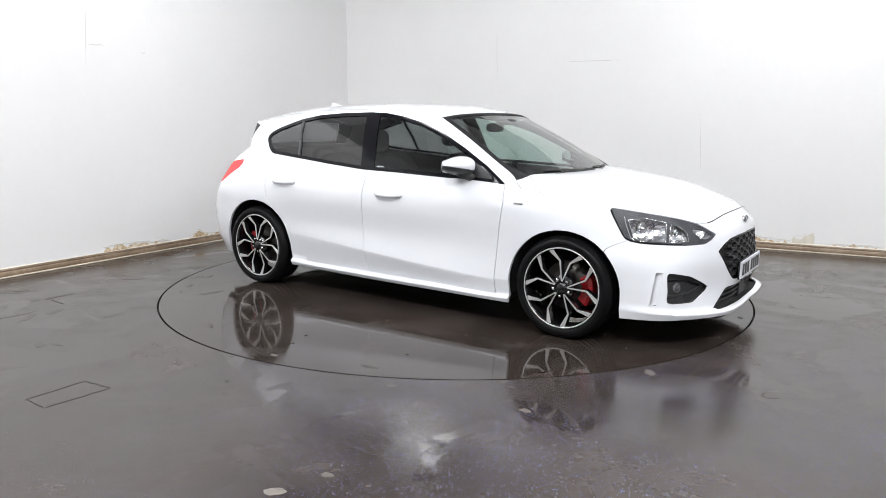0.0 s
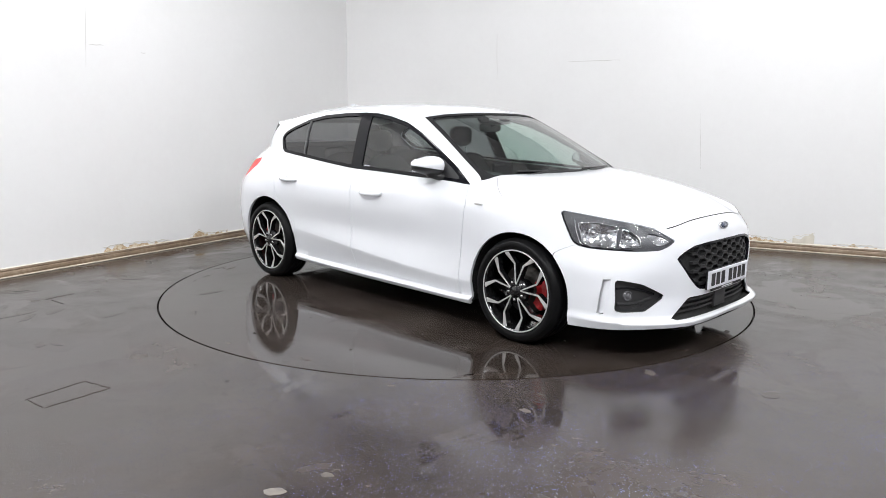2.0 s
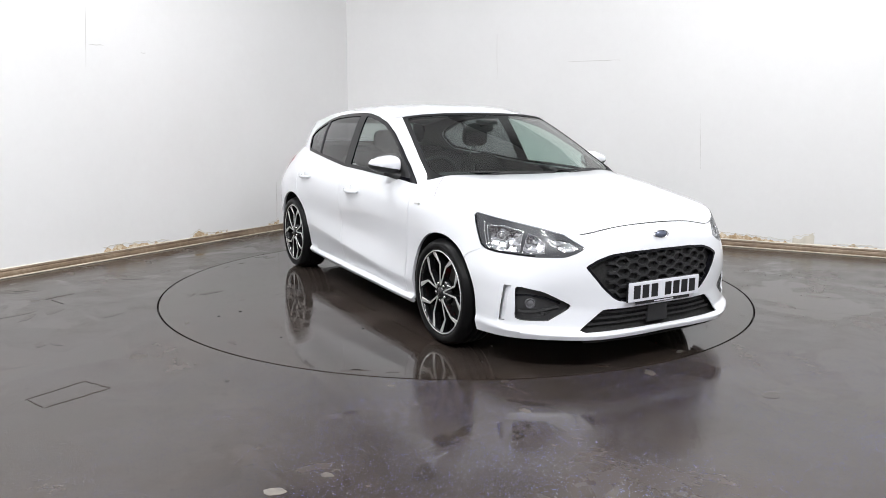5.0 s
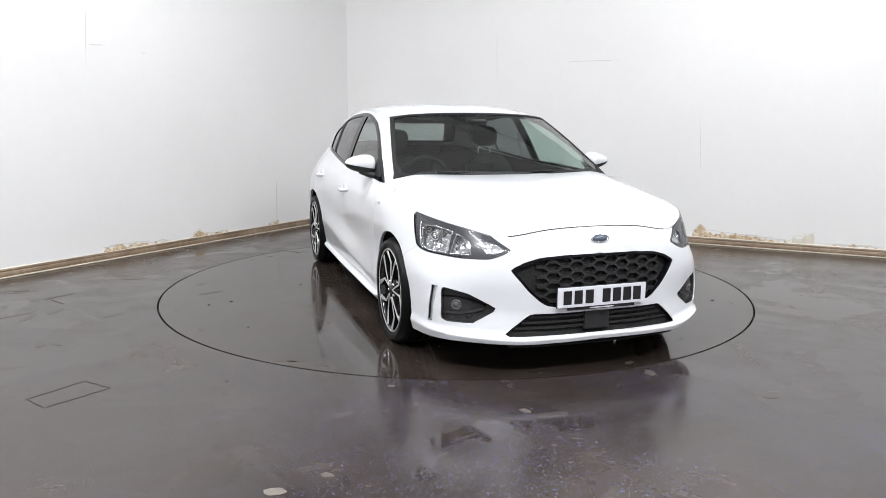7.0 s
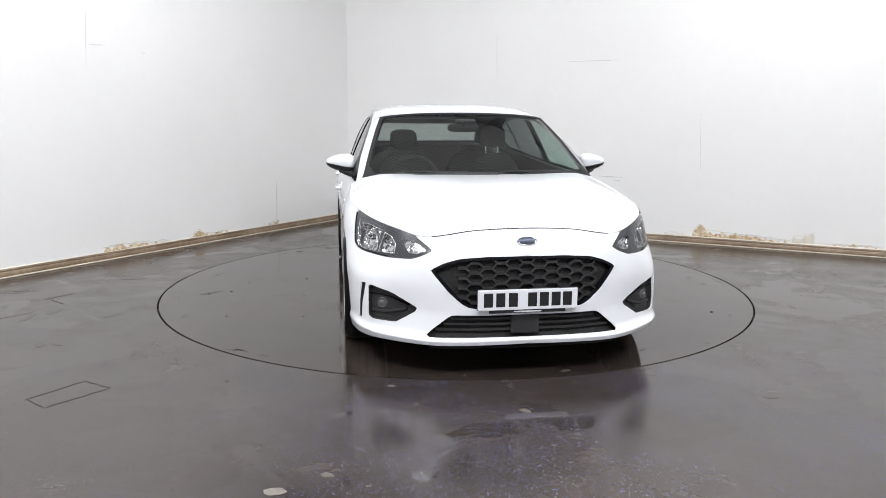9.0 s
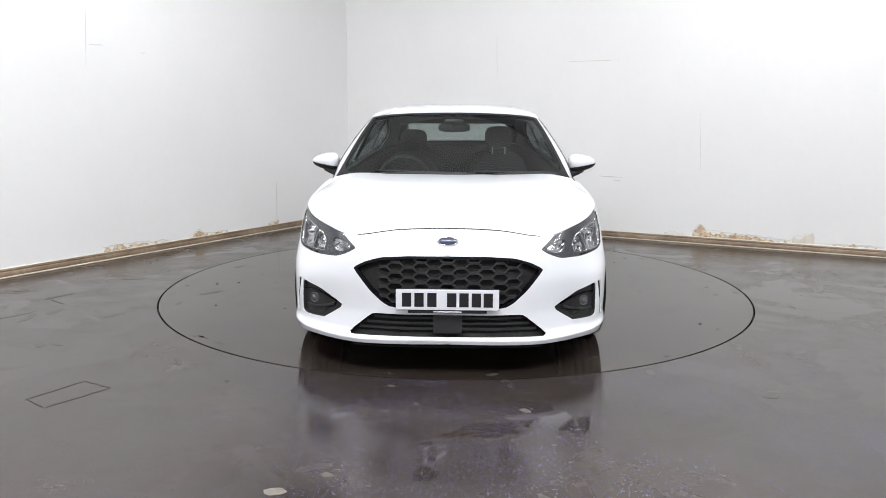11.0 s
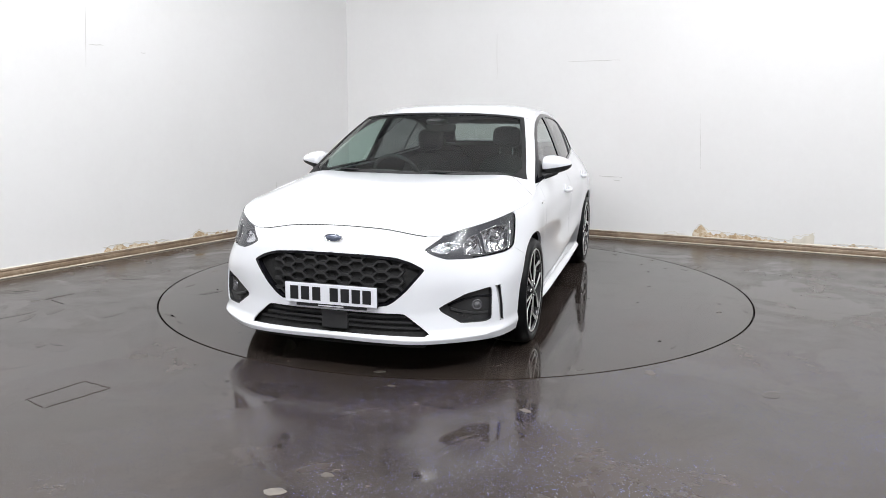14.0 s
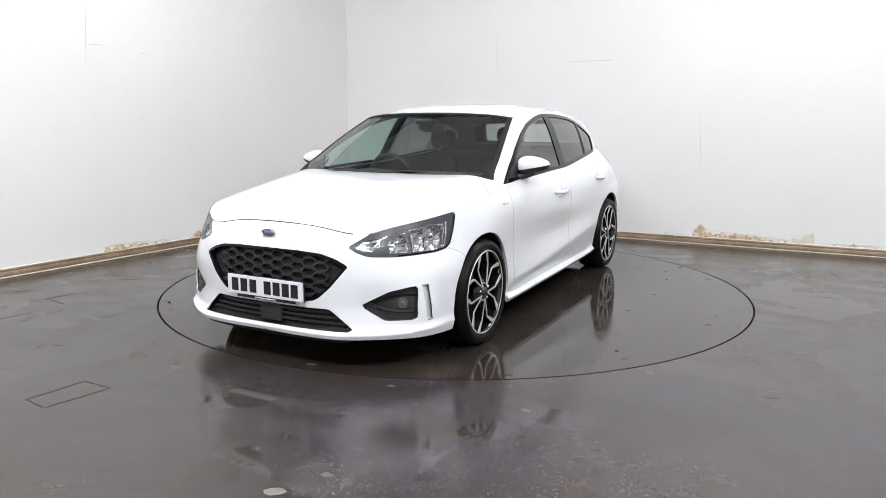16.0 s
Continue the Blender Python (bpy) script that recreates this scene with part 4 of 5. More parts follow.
for s in (1, -1):
    for rim in (BEAM + BEAM[:1], DIPPED + DIPPED[:1]):
        bm = bmesh.new()
        tube(bm, [(p[0], s * p[1], p[2]) for p in (on_head(x, z, .006) for x, z in along_outline(rim))], 0.0024, 6)
        part("reflector_rim", bm, M_CHROME, car, "thin chrome reflector rim", True)
    # daylight strip that turns the outer corner and runs along the foot
    bm = bmesh.new()
    strip = along_outline([(1.690, .772), (1.700, .735), (1.738, .650), (1.765, .632)])
    tube(bm, [(p[0], s * p[1], p[2]) for p in (on_head(x, z, .005) for x, z in strip)], 0.0036, 6)
    part("daylight_strip", bm, M_CHROME, car, "bright daylight strip", True)
    bm = bmesh.new()
    rim = along_outline([(1.612, .800), (1.660, .722), (1.703, .654), (1.738, .636), (1.80, .626), (1.90, .620), (1.99, .617)])
    tube(bm, [(p[0], s * p[1], p[2]) for p in (on_head(x, z, .002) for x, z in rim)], 0.0045, 6)
    part("headlight_edge", bm, M_TRIM, car, "black edge of the headlight", True)
    for x, z, r in ((1.800, .700, .026), (1.966, .676, .020)):
        bm = bmesh.new()
        lathe(bm, [(0.002, 0.012), (0.009, 0.011), (0.011, -0.002), (r * .8, -0.006), (r, 0.004), (r * 1.02, -0.012)], 20)
        bulb = part("lamp_bulb", bm, M_CHROME, car, "", True)
        px, py, pz = on_head(x, z, .034)
        bulb.matrix_basis = Matrix.Translation((px, s * py, pz)) @ Matrix.Rotation(s * radians(-58), 4, "Z") @ (Matrix.Identity(4) if s > 0 else Matrix.Rotation(math.pi, 4, "Z"))

# badges and plate
bm = bmesh.new()
lathe(bm, [(0.0, 0.006), (0.85, 0.006), (0.90, 0.010), (1.0, 0.008), (1.02, 0.0), (0.9, -0.02)], 40)
bmesh.ops.transform(bm, matrix=Matrix.Diagonal((0.054, 1, 0.0215, 1)), verts=bm.verts[:])
badge = part("badge", bm, M_CHROME, car, "small oval chrome badge", True)
badge.matrix_basis = Matrix.Translation((2.176, 0, .710)) @ Matrix.Rotation(radians(-14), 4, "Y") @ Matrix.Rotation(radians(-90), 4, "Z")
bm = bmesh.new()
lathe(bm, [(0.0, 0.009), (0.80, 0.008), (0.84, 0.006)], 40)
bmesh.ops.transform(bm, matrix=Matrix.Diagonal((0.052, 1, 0.0195, 1)), verts=bm.verts[:])
part("badge_face", bm, M_BLUE, badge, "dark blue badge face", True)

bm = bmesh.new()
box(bm, (2.222, -.2605, .366), (2.232, .2605, .472), 0.004)
plate = part("number_plate", bm, M_PLATE, car, "white plate with black bars")
bm = bmesh.new()
box(bm, (2.212, -.262, .364), (2.2215, .262, .474), 0.002)
part("plate_backing", bm, M_BLACKPRINT, plate)
for y in (.206, .146, .084, .022, -.078, -.143, -.206):
    bm = bmesh.new()
    w = 0.0235
    box(bm, (2.2315, y - w, .383), (2.2332, y + w, .455), 0.0)
    part("character_bar", bm, M_BLACKPRINT, plate)
bm = bmesh.new()
box(bm, (2.2135, -.20, .348), (2.2255, .20, .3655), 0.003)
holder = part("plate_holder", bm, M_BLACKPRINT, car, "black plate holder strip")
bm = bmesh.new()
box(bm, (2.2252, -.072, .353), (2.2262, .072, .3595))
part("writing_bar", bm, M_PLATE, holder)

# ---- mirrors, handles, small outside parts ----
def rounded(bm, centre, radii, power=2.6, seg=(28, 16)):
    """A rounded block (superellipsoid)."""
    rows = []
    f = lambda c: math.copysign(abs(c) ** (2 / power), c)
    for j in range(seg[1] + 1):
        p = -math.pi / 2 + math.pi * j / seg[1]
        rows.append([bm.verts.new((centre[0] + radii[0] * f(math.cos(p)) * f(math.cos(2 * math.pi * i / seg[0])), centre[1] + radii[1] * f(math.cos(p)) * f(math.sin(2 * math.pi * i / seg[0])), centre[2] + radii[2] * f(math.sin(p)))) for i in range(seg[0])])
    for a, b in zip(rows, rows[1:]):
        for i in range(seg[0]):
            bm.faces.new((a[i], a[(i + 1) % seg[0]], b[(i + 1) % seg[0]], b[i]))
    bmesh.ops.remove_doubles(bm, verts=bm.verts[:], dist=1e-5)


def shape_mirror(bm, s, low):
    """Housing that tapers outwards and towards the front."""
    rounded(bm, (0, 0, 0), (1, 1, 1), 2.8, (36, 24))
    for v in bm.verts:
        x, y, z = v.co
        out = (y + 1) / 2
        top = 0.064 - 0.030 * out ** 1.6
        bot = 0.088 - 0.052 * out
        zz = z * (top if z > 0 else bot)
        xx = 0.61 - 0.035 * out + x * (0.094 - 0.026 * out) - 0.02 * abs(z) ** 2 * (1 if x > 0 else 0)
        v.co = (xx, s * (0.908 + y * 0.097), 1.028 + zz - 0.004 * out)
    cut = 1.008
    r = bmesh.ops.bisect_plane(bm, geom=bm.verts[:] + bm.edges[:] + bm.faces[:], plane_co=(0.6, s * 0.908, cut + (0.0015 if not low else -0.0015)), plane_no=(0.06, -s * 0.16, 1), clear_inner=not low, clear_outer=low)
    bmesh.ops.recalc_face_normals(bm, faces=bm.faces[:])


for s in (1, -1):
    bm = bmesh.new()
    shape_mirror(bm, s, False)
    cap = part("door_mirror", bm, M_PAINT, car, "white door mirror with black underside", True)
    bm = bmesh.new()
    shape_mirror(bm, s, True)
    part("mirror_base", bm, M_PLASTIC, cap, "black underside", True)
    bm = bmesh.new()
    tube(bm, [(.66, s * .79, .945), (.64, s * .83, .948), (.62, s * .87, .962), (.60, s * .91, .975)], 0.026, 10, (1.2, 1.0, .95, .8))
    part("mirror_arm", bm, M_PLASTIC, cap, "", True)
    bm = bmesh.new()
    rounded(bm, (.512, s * .905, 1.020), (.006, .072, .042), 3.5)
    part("mirror_glass", bm, M_CHROME, cap, "mirror glass", True)

for door, (x, y, z) in ((front_doors, (.012, .899, .806)), (rear_doors, (-1.02, .893, .846))):
    for k, s in enumerate((1, -1)):
        bm = bmesh.new()
        rounded(bm, (0, 0, 0), (.062, .009, .030), 2.2, (24, 12))
        dish = part("handle_cup", bm, M_PAINT, door[k], "", True)
        dish.matrix_basis = Matrix.Translation((x + .01, s * (y - .006), z + .012))
        bm = bmesh.new()
        tube(bm, [(x - .112, s * (y - .002), z - .002), (x - .10, s * (y + .016), z - .003), (x - .06, s * (y + .028), z - .006), (x, s * (y + .031), z - .008), (x + .06, s * (y + .027), z - .006), (x + .10, s * (y + .014), z - .003), (x + .112, s * (y - .004), z)], 0.0145, 12, (.7, .95, 1, 1.05, 1, .95, .7))
        part("door_handle", bm, M_PAINT, door[k], "white door handle", True)
        if s < 0 and x > -.5:
            bm = bmesh.new()
            lathe(bm, [(0, .002), (.004, .002), (.005, 0)], 12)
            lock = part("lock", bm, M_CHROME, door[k])
            lock.matrix_basis = Matrix.Translation((x - .095, -(y + .031), z + .0)) @ Matrix.Rotation(math.pi, 4, "Z")
for s in (1, -1):
    bm = bmesh.new()
    box(bm, (1.000, s * .894 - .004, .803), (1.06, s * .894 + .006, .814), 0.002)
    part("wing_badge", bm, M_SILVER, car, "small chrome wing badge")

bm = bmesh.new()
lo = [bm.verts.new((x, y, roof_height(np.array([x]), np.array([0.0]))[0] - .003 + h)) for y in (.016, -.016) for x, h in ((-1.34, 0), (-1.17, 0))]
hi = [bm.verts.new((x, y, roof_height(np.array([-1.25]), np.array([0.0]))[0] + h)) for y in (.005, -.005) for x, h in ((-1.325, .040), (-1.285, .040))]
for f in ((0, 1, 5, 4), (3, 2, 6, 7)):
    allv = lo + hi
    bm.faces.new([allv[i] for i in f])
allv = lo + hi
bm.faces.new([allv[i] for i in (4, 5, 7, 6)]), bm.faces.new([allv[i] for i in (1, 3, 7, 5)]), bm.faces.new([allv[i] for i in (2, 0, 4, 6)])
bmesh.ops.recalc_face_normals(bm, faces=bm.faces[:])
part("aerial", bm, M_PAINT, car, "white roof aerial fin")

# cowl and wipers
bm = bmesh.new()
ys = np.linspace(-.74, .74, 25)
rows = []
for y in ys:
    x = np.interp(abs(y), [0, .35, .60, .755], [1.125, 1.085, 1.015, .94])
    rows.append([bm.verts.new((x + .05, y, .925)), bm.verts.new((x + .02, y, .948)), bm.verts.new((x - .015, y, .965)), bm.verts.new((x - .05, y, .955))])
for p, q in zip(rows, rows[1:]):
    for i in range(3):
        bm.faces.new((p[i], q[i], q[i + 1], p[i + 1]))
bmesh.ops.recalc_face_normals(bm, faces=bm.faces[:])
part("cowl", bm, M_PLASTIC, car, "black plastic cowl below the windscreen")


def on_screen(y, up):
    """A place on the windscreen, up its slope from the base."""
    xb = np.interp(abs(y), [0, .35, .60, .755], [1.13, 1.09, 1.02, .935])
    up = up - .03
    return (xb - up * .84, y, .952 + up * .55 + .012)


for a, b, c in ((-.52, -.30, .10), (.18, .35, .70)):
    bm = bmesh.new()
    tube(bm, [on_screen(a, .01), on_screen((a + b) / 2, .035), on_screen(b, .055), on_screen(c, .045)], 0.0075, 6, (1.6, 1.1, .9, .7))
    tube(bm, [on_screen(b - .20, .075), on_screen(b, .07), on_screen(c, .055), on_screen(c + .02, .05)], 0.005, 6)
    part("wiper", bm, M_PLASTIC, car, "black windscreen wiper")

# ---- wheels ----
HUB_Z, TYRE_R, RIM_R = 0.314, 0.317, 0.251


def tyre_profile():
    return [(RIM_R - .004, -.008), (RIM_R + .004, .004), (RIM_R + .020, .011), (RIM_R + .045, .010), (TYRE_R - .018, -.002), (TYRE_R - .007, -.014), (TYRE_R - .001, -.032), (TYRE_R, -.06), (TYRE_R - .003, -.062), (TYRE_R - .003, -.068), (TYRE_R, -.07), (TYRE_R, -.105), (TYRE_R - .003, -.107), (TYRE_R - .003, -.113), (TYRE_R, -.115), (TYRE_R, -.15), (TYRE_R - .003, -.152), (TYRE_R - .003, -.158), (TYRE_R, -.16), (TYRE_R - .004, -.20), (TYRE_R - .03, -.228), (RIM_R + .02, -.235), (RIM_R - .004, -.215)]


def plate_in_wheel(bm, pts, back):
    """A closed outline in the wheel's plane: (radius, degrees, along) with a back at the given depth."""
    f = [bm.verts.new((r * math.sin(radians(a)), d, r * math.cos(radians(a)))) for r, a, d in pts]
    g = [bm.verts.new((v.co.x, back, v.co.z)) for v in f]
    bm.faces.new(f), bm.faces.new(g[::-1])
    for i in range(len(f)):
        bm.faces.new((f[i], g[i], g[(i + 1) % len(f)], f[(i + 1) % len(f)]))


def strip_in_wheel(bm, pts, half, thick):
    """A machined edge along (radius, degrees, along) points."""
    p = [Vector((r * math.sin(radians(a)), d, r * math.cos(radians(a)))) for r, a, d in pts]
    rows = []
    for k, q in enumerate(p):
        d = (p[min(k + 1, len(p) - 1)] - p[max(k - 1, 0)])
        n = Vector((-d.z, 0, d.x)).normalized() * (half if isinstance(half, float) else half[k])
        rows.append([bm.verts.new(q + n - Vector((0, thick, 0))), bm.verts.new(q + n * .85), bm.verts.new(q - n * .85), bm.verts.new(q - n - Vector((0, thick, 0)))])
    for a, b in zip(rows, rows[1:]):
        for i in range(3):
            bm.faces.new((a[i], a[i + 1], b[i + 1], b[i]))
    bm.faces.new(rows[0]), bm.faces.new(rows[-1][::-1])


def build_wheel(turn, mirrored):
    """A wheel whose outer face looks to +y (left) or, mirrored, to -y."""
    bm = bmesh.new()
    lathe(bm, [(RIM_R, .002), (RIM_R - .004, .006), (RIM_R - .010, .004), (RIM_R - .016, -.010), (RIM_R - .022, -.06), (RIM_R - .022, -.20), (RIM_R - .004, -.214)], 64)
    wheel = part("wheel", bm, M_RIMBLACK, car, "black alloy wheel with machined silver edges", True)
    bm = bmesh.new()
    lathe(bm, tyre_profile(), 72)
    part("tyre", bm, M_RUBBER, wheel, "worn black road tyre", True)
    bm = bmesh.new()
    lathe(bm, [(RIM_R - .001, .0035), (RIM_R - .003, .0070), (RIM_R - .0085, .0062), (RIM_R - .011, .000)], 72)
    part("rim_edge", bm, M_SILVER, wheel, "machined silver rim edge", True)
    for k in range(5):
        a0 = turn + 72 * k
        bm = bmesh.new()
        # two arms that part towards the rim
        for q in (1, -1):
            arm = [(.040, q * 34, -.004), (.062, q * 13, -.004), (.164, q * 14.5, -.010), (RIM_R - .012, q * 29, -.003), (RIM_R - .012, q * 20.5, -.003), (.166, q * 8.5, -.010), (.062, q * 2, -.004), (.04, q * 2, -.004)]
            plate_in_wheel(bm, arm if q < 0 else arm[::-1], -.045)
        bmesh.ops.rotate(bm, verts=bm.verts[:], cent=(0, 0, 0), matrix=Matrix.Rotation(radians(a0), 3, "Y"))
        bmesh.ops.recalc_face_normals(bm, faces=bm.faces[:])
        spoke = part("spoke", bm, M_RIMBLACK, wheel)
        bm = bmesh.new()
        for q in (1, -1):
            strip_in_wheel(bm, [(.043, q * 1.5, .001), (.056, q * 5.5, .001), (.164, q * 11.5, -.006), (.169, q * 12.3, -.006), (RIM_R - .010, q * 25, .001)], (.0036, .0036, .0054, .0060, .0150), .004)
        bmesh.ops.rotate(bm, verts=bm.verts[:], cent=(0, 0, 0), matrix=Matrix.Rotation(radians(a0), 3, "Y"))
        bmesh.ops.recalc_face_normals(bm, faces=bm.faces[:])
        part("spoke_edge", bm, M_SILVER, spoke, "machined silver spoke edge")
        bm = bmesh.new()
        lathe(bm, [(0, .004), (.007, .004), (.0095, .001), (.0095, -.012)], 10)
        bolt = part("wheel_bolt", bm, M_CHROME, wheel, "", True)
        bolt.matrix_basis = Matrix.Translation((.054 * math.sin(radians(a0 + 36)), -.004, .054 * math.cos(radians(a0 + 36))))
    bm = bmesh.new()
    lathe(bm, [(0, .003), (.026, .002), (.031, -.002), (.033, -.008), (.075, -.012), (.08, -.05)], 36)
    part("hub_cap", bm, M_RIMBLACK, wheel, "black hub cap", True)
    return wheel


def build_brake(wheel_x, s, red):
    bm = bmesh.new()
    lathe(bm, [(.06, .0), (.155, .0), (.155, -.024), (.06, -.024)], 48)
    disc = part("brake_disc", bm, M_DISCSTEEL, car, "steel brake disc", True)
    disc.matrix_basis = Matrix.Translation((wheel_x, s * .80, HUB_Z)) @ (Matrix.Identity(4) if s > 0 else Matrix.Rotation(math.pi, 4, "Z"))
    bm = bmesh.new()
    n = 10
    rows = []
    mid = 94 if red else 80
    for k in range(n + 1):
        a = radians(mid - 36 + 72 * k / n) if wheel_x > 0 else radians(-mid + 36 - 72 * k / n)
        sa, ca = math.sin(a), math.cos(a)
        rows.append([bm.verts.new((r * sa, d, r * ca)) for r, d in ((.10, -.04), (.105, .026), (.15, .034), (.172, .022), (.176, -.04))])
    for p, q in zip(rows, rows[1:]):
        for i in range(5):
            bm.faces.new((p[i], p[(i + 1) % 5], q[(i + 1) % 5], q[i]))
    bm.faces.new(rows[0]), bm.faces.new(rows[-1][::-1])
    bmesh.ops.recalc_face_normals(bm, faces=bm.faces[:])
    if s < 0:
        bmesh.ops.scale(bm, vec=(1, -1, 1), verts=bm.verts[:])
        bmesh.ops.reverse_faces(bm, faces=bm.faces[:])
    cal = part("brake_caliper", bm, M_RED, car, "red painted brake caliper")
    cal.matrix_basis = Matrix.Translation((wheel_x, s * .80, HUB_Z))


WHEEL_X = FRONT_X - 0.013
for wx, s, turn in ((WHEEL_X, 1, -30), (WHEEL_X, -1, -7), (REAR_X, 1, 12), (REAR_X, -1, -3)):
    w = build_wheel(turn, s < 0)
    w.matrix_basis = Matrix.Translation((wx, s * .902, HUB_Z)) @ (Matrix.Identity(4) if s > 0 else Matrix.Rotation(math.pi, 4, "Z"))
    build_brake(wx, s, True)
    bm = bmesh.new()
    n = 24
    rows = []
    for k in range(n + 1):
        a = math.pi * (-.08 + 1.16 * k / n)
        c, q = math.cos(a) * .362, math.sin(a) * .350
        rows.append([bm.verts.new((wx + c, s * d, .325 + q)) for d in (.55, .60, .862)] + [bm.verts.new((wx, s * .55, .3))])
    for p, q in zip(rows, rows[1:]):
        for i in range(2):
            bm.faces.new((p[i], p[i + 1], q[i + 1], q[i]))
        bm.faces.new((p[0], q[0], p[3]))
    part("wheel_liner", bm, M_INNER, car, "black wheel arch liner", True)

bm = bmesh.new()
box(bm, (-1.95, -.66, .17), (2.06, .66, .21), 0.01)
box(bm, (-.97, -.84, .18), (.96, .84, .22), 0.01)
tray = [(1.74, .845), (1.91, .785), (2.05, .65), (2.175, .46), (2.205, .25)]
tray = tray + [(x, -y) for x, y in tray[::-1]]
low, high = [bm.verts.new((x, y, .192)) for x, y in tray], [bm.verts.new((x, y, .206)) for x, y in tray]
bm.faces.new(low), bm.faces.new(high[::-1])
for k in range(len(tray)):
    j = (k + 1) % len(tray)
    bm.faces.new((low[k], high[k], high[j], low[j]))
bmesh.ops.recalc_face_normals(bm, faces=bm.faces[:])
part("underbody", bm, M_INNER, car, "black underbody")
# ---- cabin ----
inner_roof = sheet(lambda x, y: roof_height(x, y) - .035, -1.6, .25, 20, .56, 10)
v, f = panel(inner_roof, .004, True)
mesh_part("headliner", v, [q[::-1] for q in f], M_HEADLINER, car, "grey headliner")


def seat(x, y, wide, rear=False):
    bm = bmesh.new()
    rounded(bm, (0, 0, 0), (.27, wide, .085), 4, (28, 14))
    cushion = part("seat", bm, M_CLOTH, car, "dark cloth seat", True)
    cushion.matrix_basis = Matrix.Translation((x + .28, y, .52)) @ Matrix.Rotation(radians(-7), 4, "Y")
    bm = bmesh.new()
    rounded(bm, (0, 0, 0), (.075, wide * .97, .295), 3.6, (28, 18))
    for q in bm.verts:
        q.co.y *= 1 - .22 * max(0, q.co.z / .295)
    back = part("backrest", bm, M_CLOTH, cushion, "", True)
    back.matrix_basis = Matrix.Rotation(radians(7), 4, "Y") @ Matrix.Translation((-.29, 0, .245)) @ Matrix.Rotation(radians(-20), 4, "Y")
    return cushion


def headrest(x, y, z, w=.105, h=.085, lift=.07):
    bm = bmesh.new()
    rounded(bm, (x, y, z), (.045, w, h), 3.2, (24, 14))
    rest = part("headrest", bm, M_CLOTH, car, "dark cloth headrest", True)
    for d in (-.052, .052):
        bm = bmesh.new()
        tube(bm, [(x + .005, y + d, z - h + .02), (x + .015, y + d, z - h - lift)], .006, 8)
        part("headrest_post", bm, M_CHROME, rest)


for y in (.36, -.36):
    # the driver's seat, on the car's right, is set further back and lower
    back = -.13 if y > 0 else -.345
    seat(back, y, .245)
    headrest(back - .175, y, 1.185 if y > 0 else 1.155, .115, lift=.07 if y > 0 else .012)
for y in (.36, -.36):
    seat(-.86, y, .33)
    headrest(-1.09, y, 1.03, .12, .055, .03)

bm = bmesh.new()
prof = [(.42, .58), (.40, .78), (.46, .865), (.62, .905), (.90, .935), (1.08, .938), (1.08, .55)]
rows = [[bm.verts.new((x - .10 * (abs(y) / .74) ** 2 * (x > .5), y, z - .012 * (abs(y) / .74) ** 2)) for x, z in prof] for y in np.linspace(-.74, .74, 17)]
for p, q in zip(rows, rows[1:]):
    for i in range(len(prof) - 1):
        bm.faces.new((p[i], q[i], q[i + 1], p[i + 1]))
bmesh.ops.recalc_face_normals(bm, faces=bm.faces[:])
dash = part("dashboard", bm, M_DASH, car, "dark soft-touch dashboard", True)
bm = bmesh.new()
rounded(bm, (.60, -.37, .915), (.13, .17, .045), 2.6)
part("instrument_hood", bm, M_DASH, dash, "", True)
bm = bmesh.new()
box(bm, (.455, -.115, .885), (.475, .115, 1.005), .006, None)
part("touch_screen", bm, M_TRIM, dash, "gloss black touch screen")
bm = bmesh.new()
lathe_pts = []
for k in range(40):
    a = 2 * math.pi * k / 40
    lathe_pts.append((0, .182 * math.cos(a), .182 * math.sin(a)))
tube(bm, lathe_pts + lathe_pts[:1], .015, 8)
rounded(bm, (.02, 0, -.01), (.035, .075, .065), 2.6, (18, 10))
tube(bm, [(.01, -.17, 0), (.015, -.06, -.01)], .014, 6)
tube(bm, [(.01, .17, 0), (.015, .06, -.01)], .014, 6)
tube(bm, [(.01, 0, -.17), (.02, 0, -.06)], .014, 6)
wheel_ob = part("steering_wheel", bm, M_DASH, car, "black steering wheel", True)
wheel_ob.matrix_basis = Matrix.Translation((.30, -.37, .885)) @ Matrix.Rotation(radians(24), 4, "Y")
bm = bmesh.new()
tube(bm, [(.32, -.37, .88), (.55, -.37, .80)], .035, 10)
part("steering_column", bm, M_DASH, car, "", True)
bm = bmesh.new()
rounded(bm, (.335, 0, 1.262), (.022, .118, .034), 3.2)
mirror = part("rear_view_mirror", bm, M_PLASTIC, car, "black rear-view mirror", True)
bm = bmesh.new()
rounded(bm, (.43, 0, 1.305), (.07, .075, .022), 3)
part("sensor_housing", bm, M_PLASTIC, mirror, "", True)
bm = bmesh.new()
tube(bm, [(.345, 0, 1.27), (.40, 0, 1.30)], .012, 6)
part("mirror_stalk", bm, M_PLASTIC, mirror)


# ---- skirting, bare plaster, scuffs on the walls ----
def at_wall(side, u, z, off=0.0):
    """A place on one of the seen walls: along it, up, and off its face."""
    along, inward = (ALONG_L, Vector((-ALONG_L.y, ALONG_L.x, 0))) if side == "L" else (ALONG_R, Vector((ALONG_R.y, -ALONG_R.x, 0)))
    return CORNER + along * u + inward * off + Vector((0, 0, z))


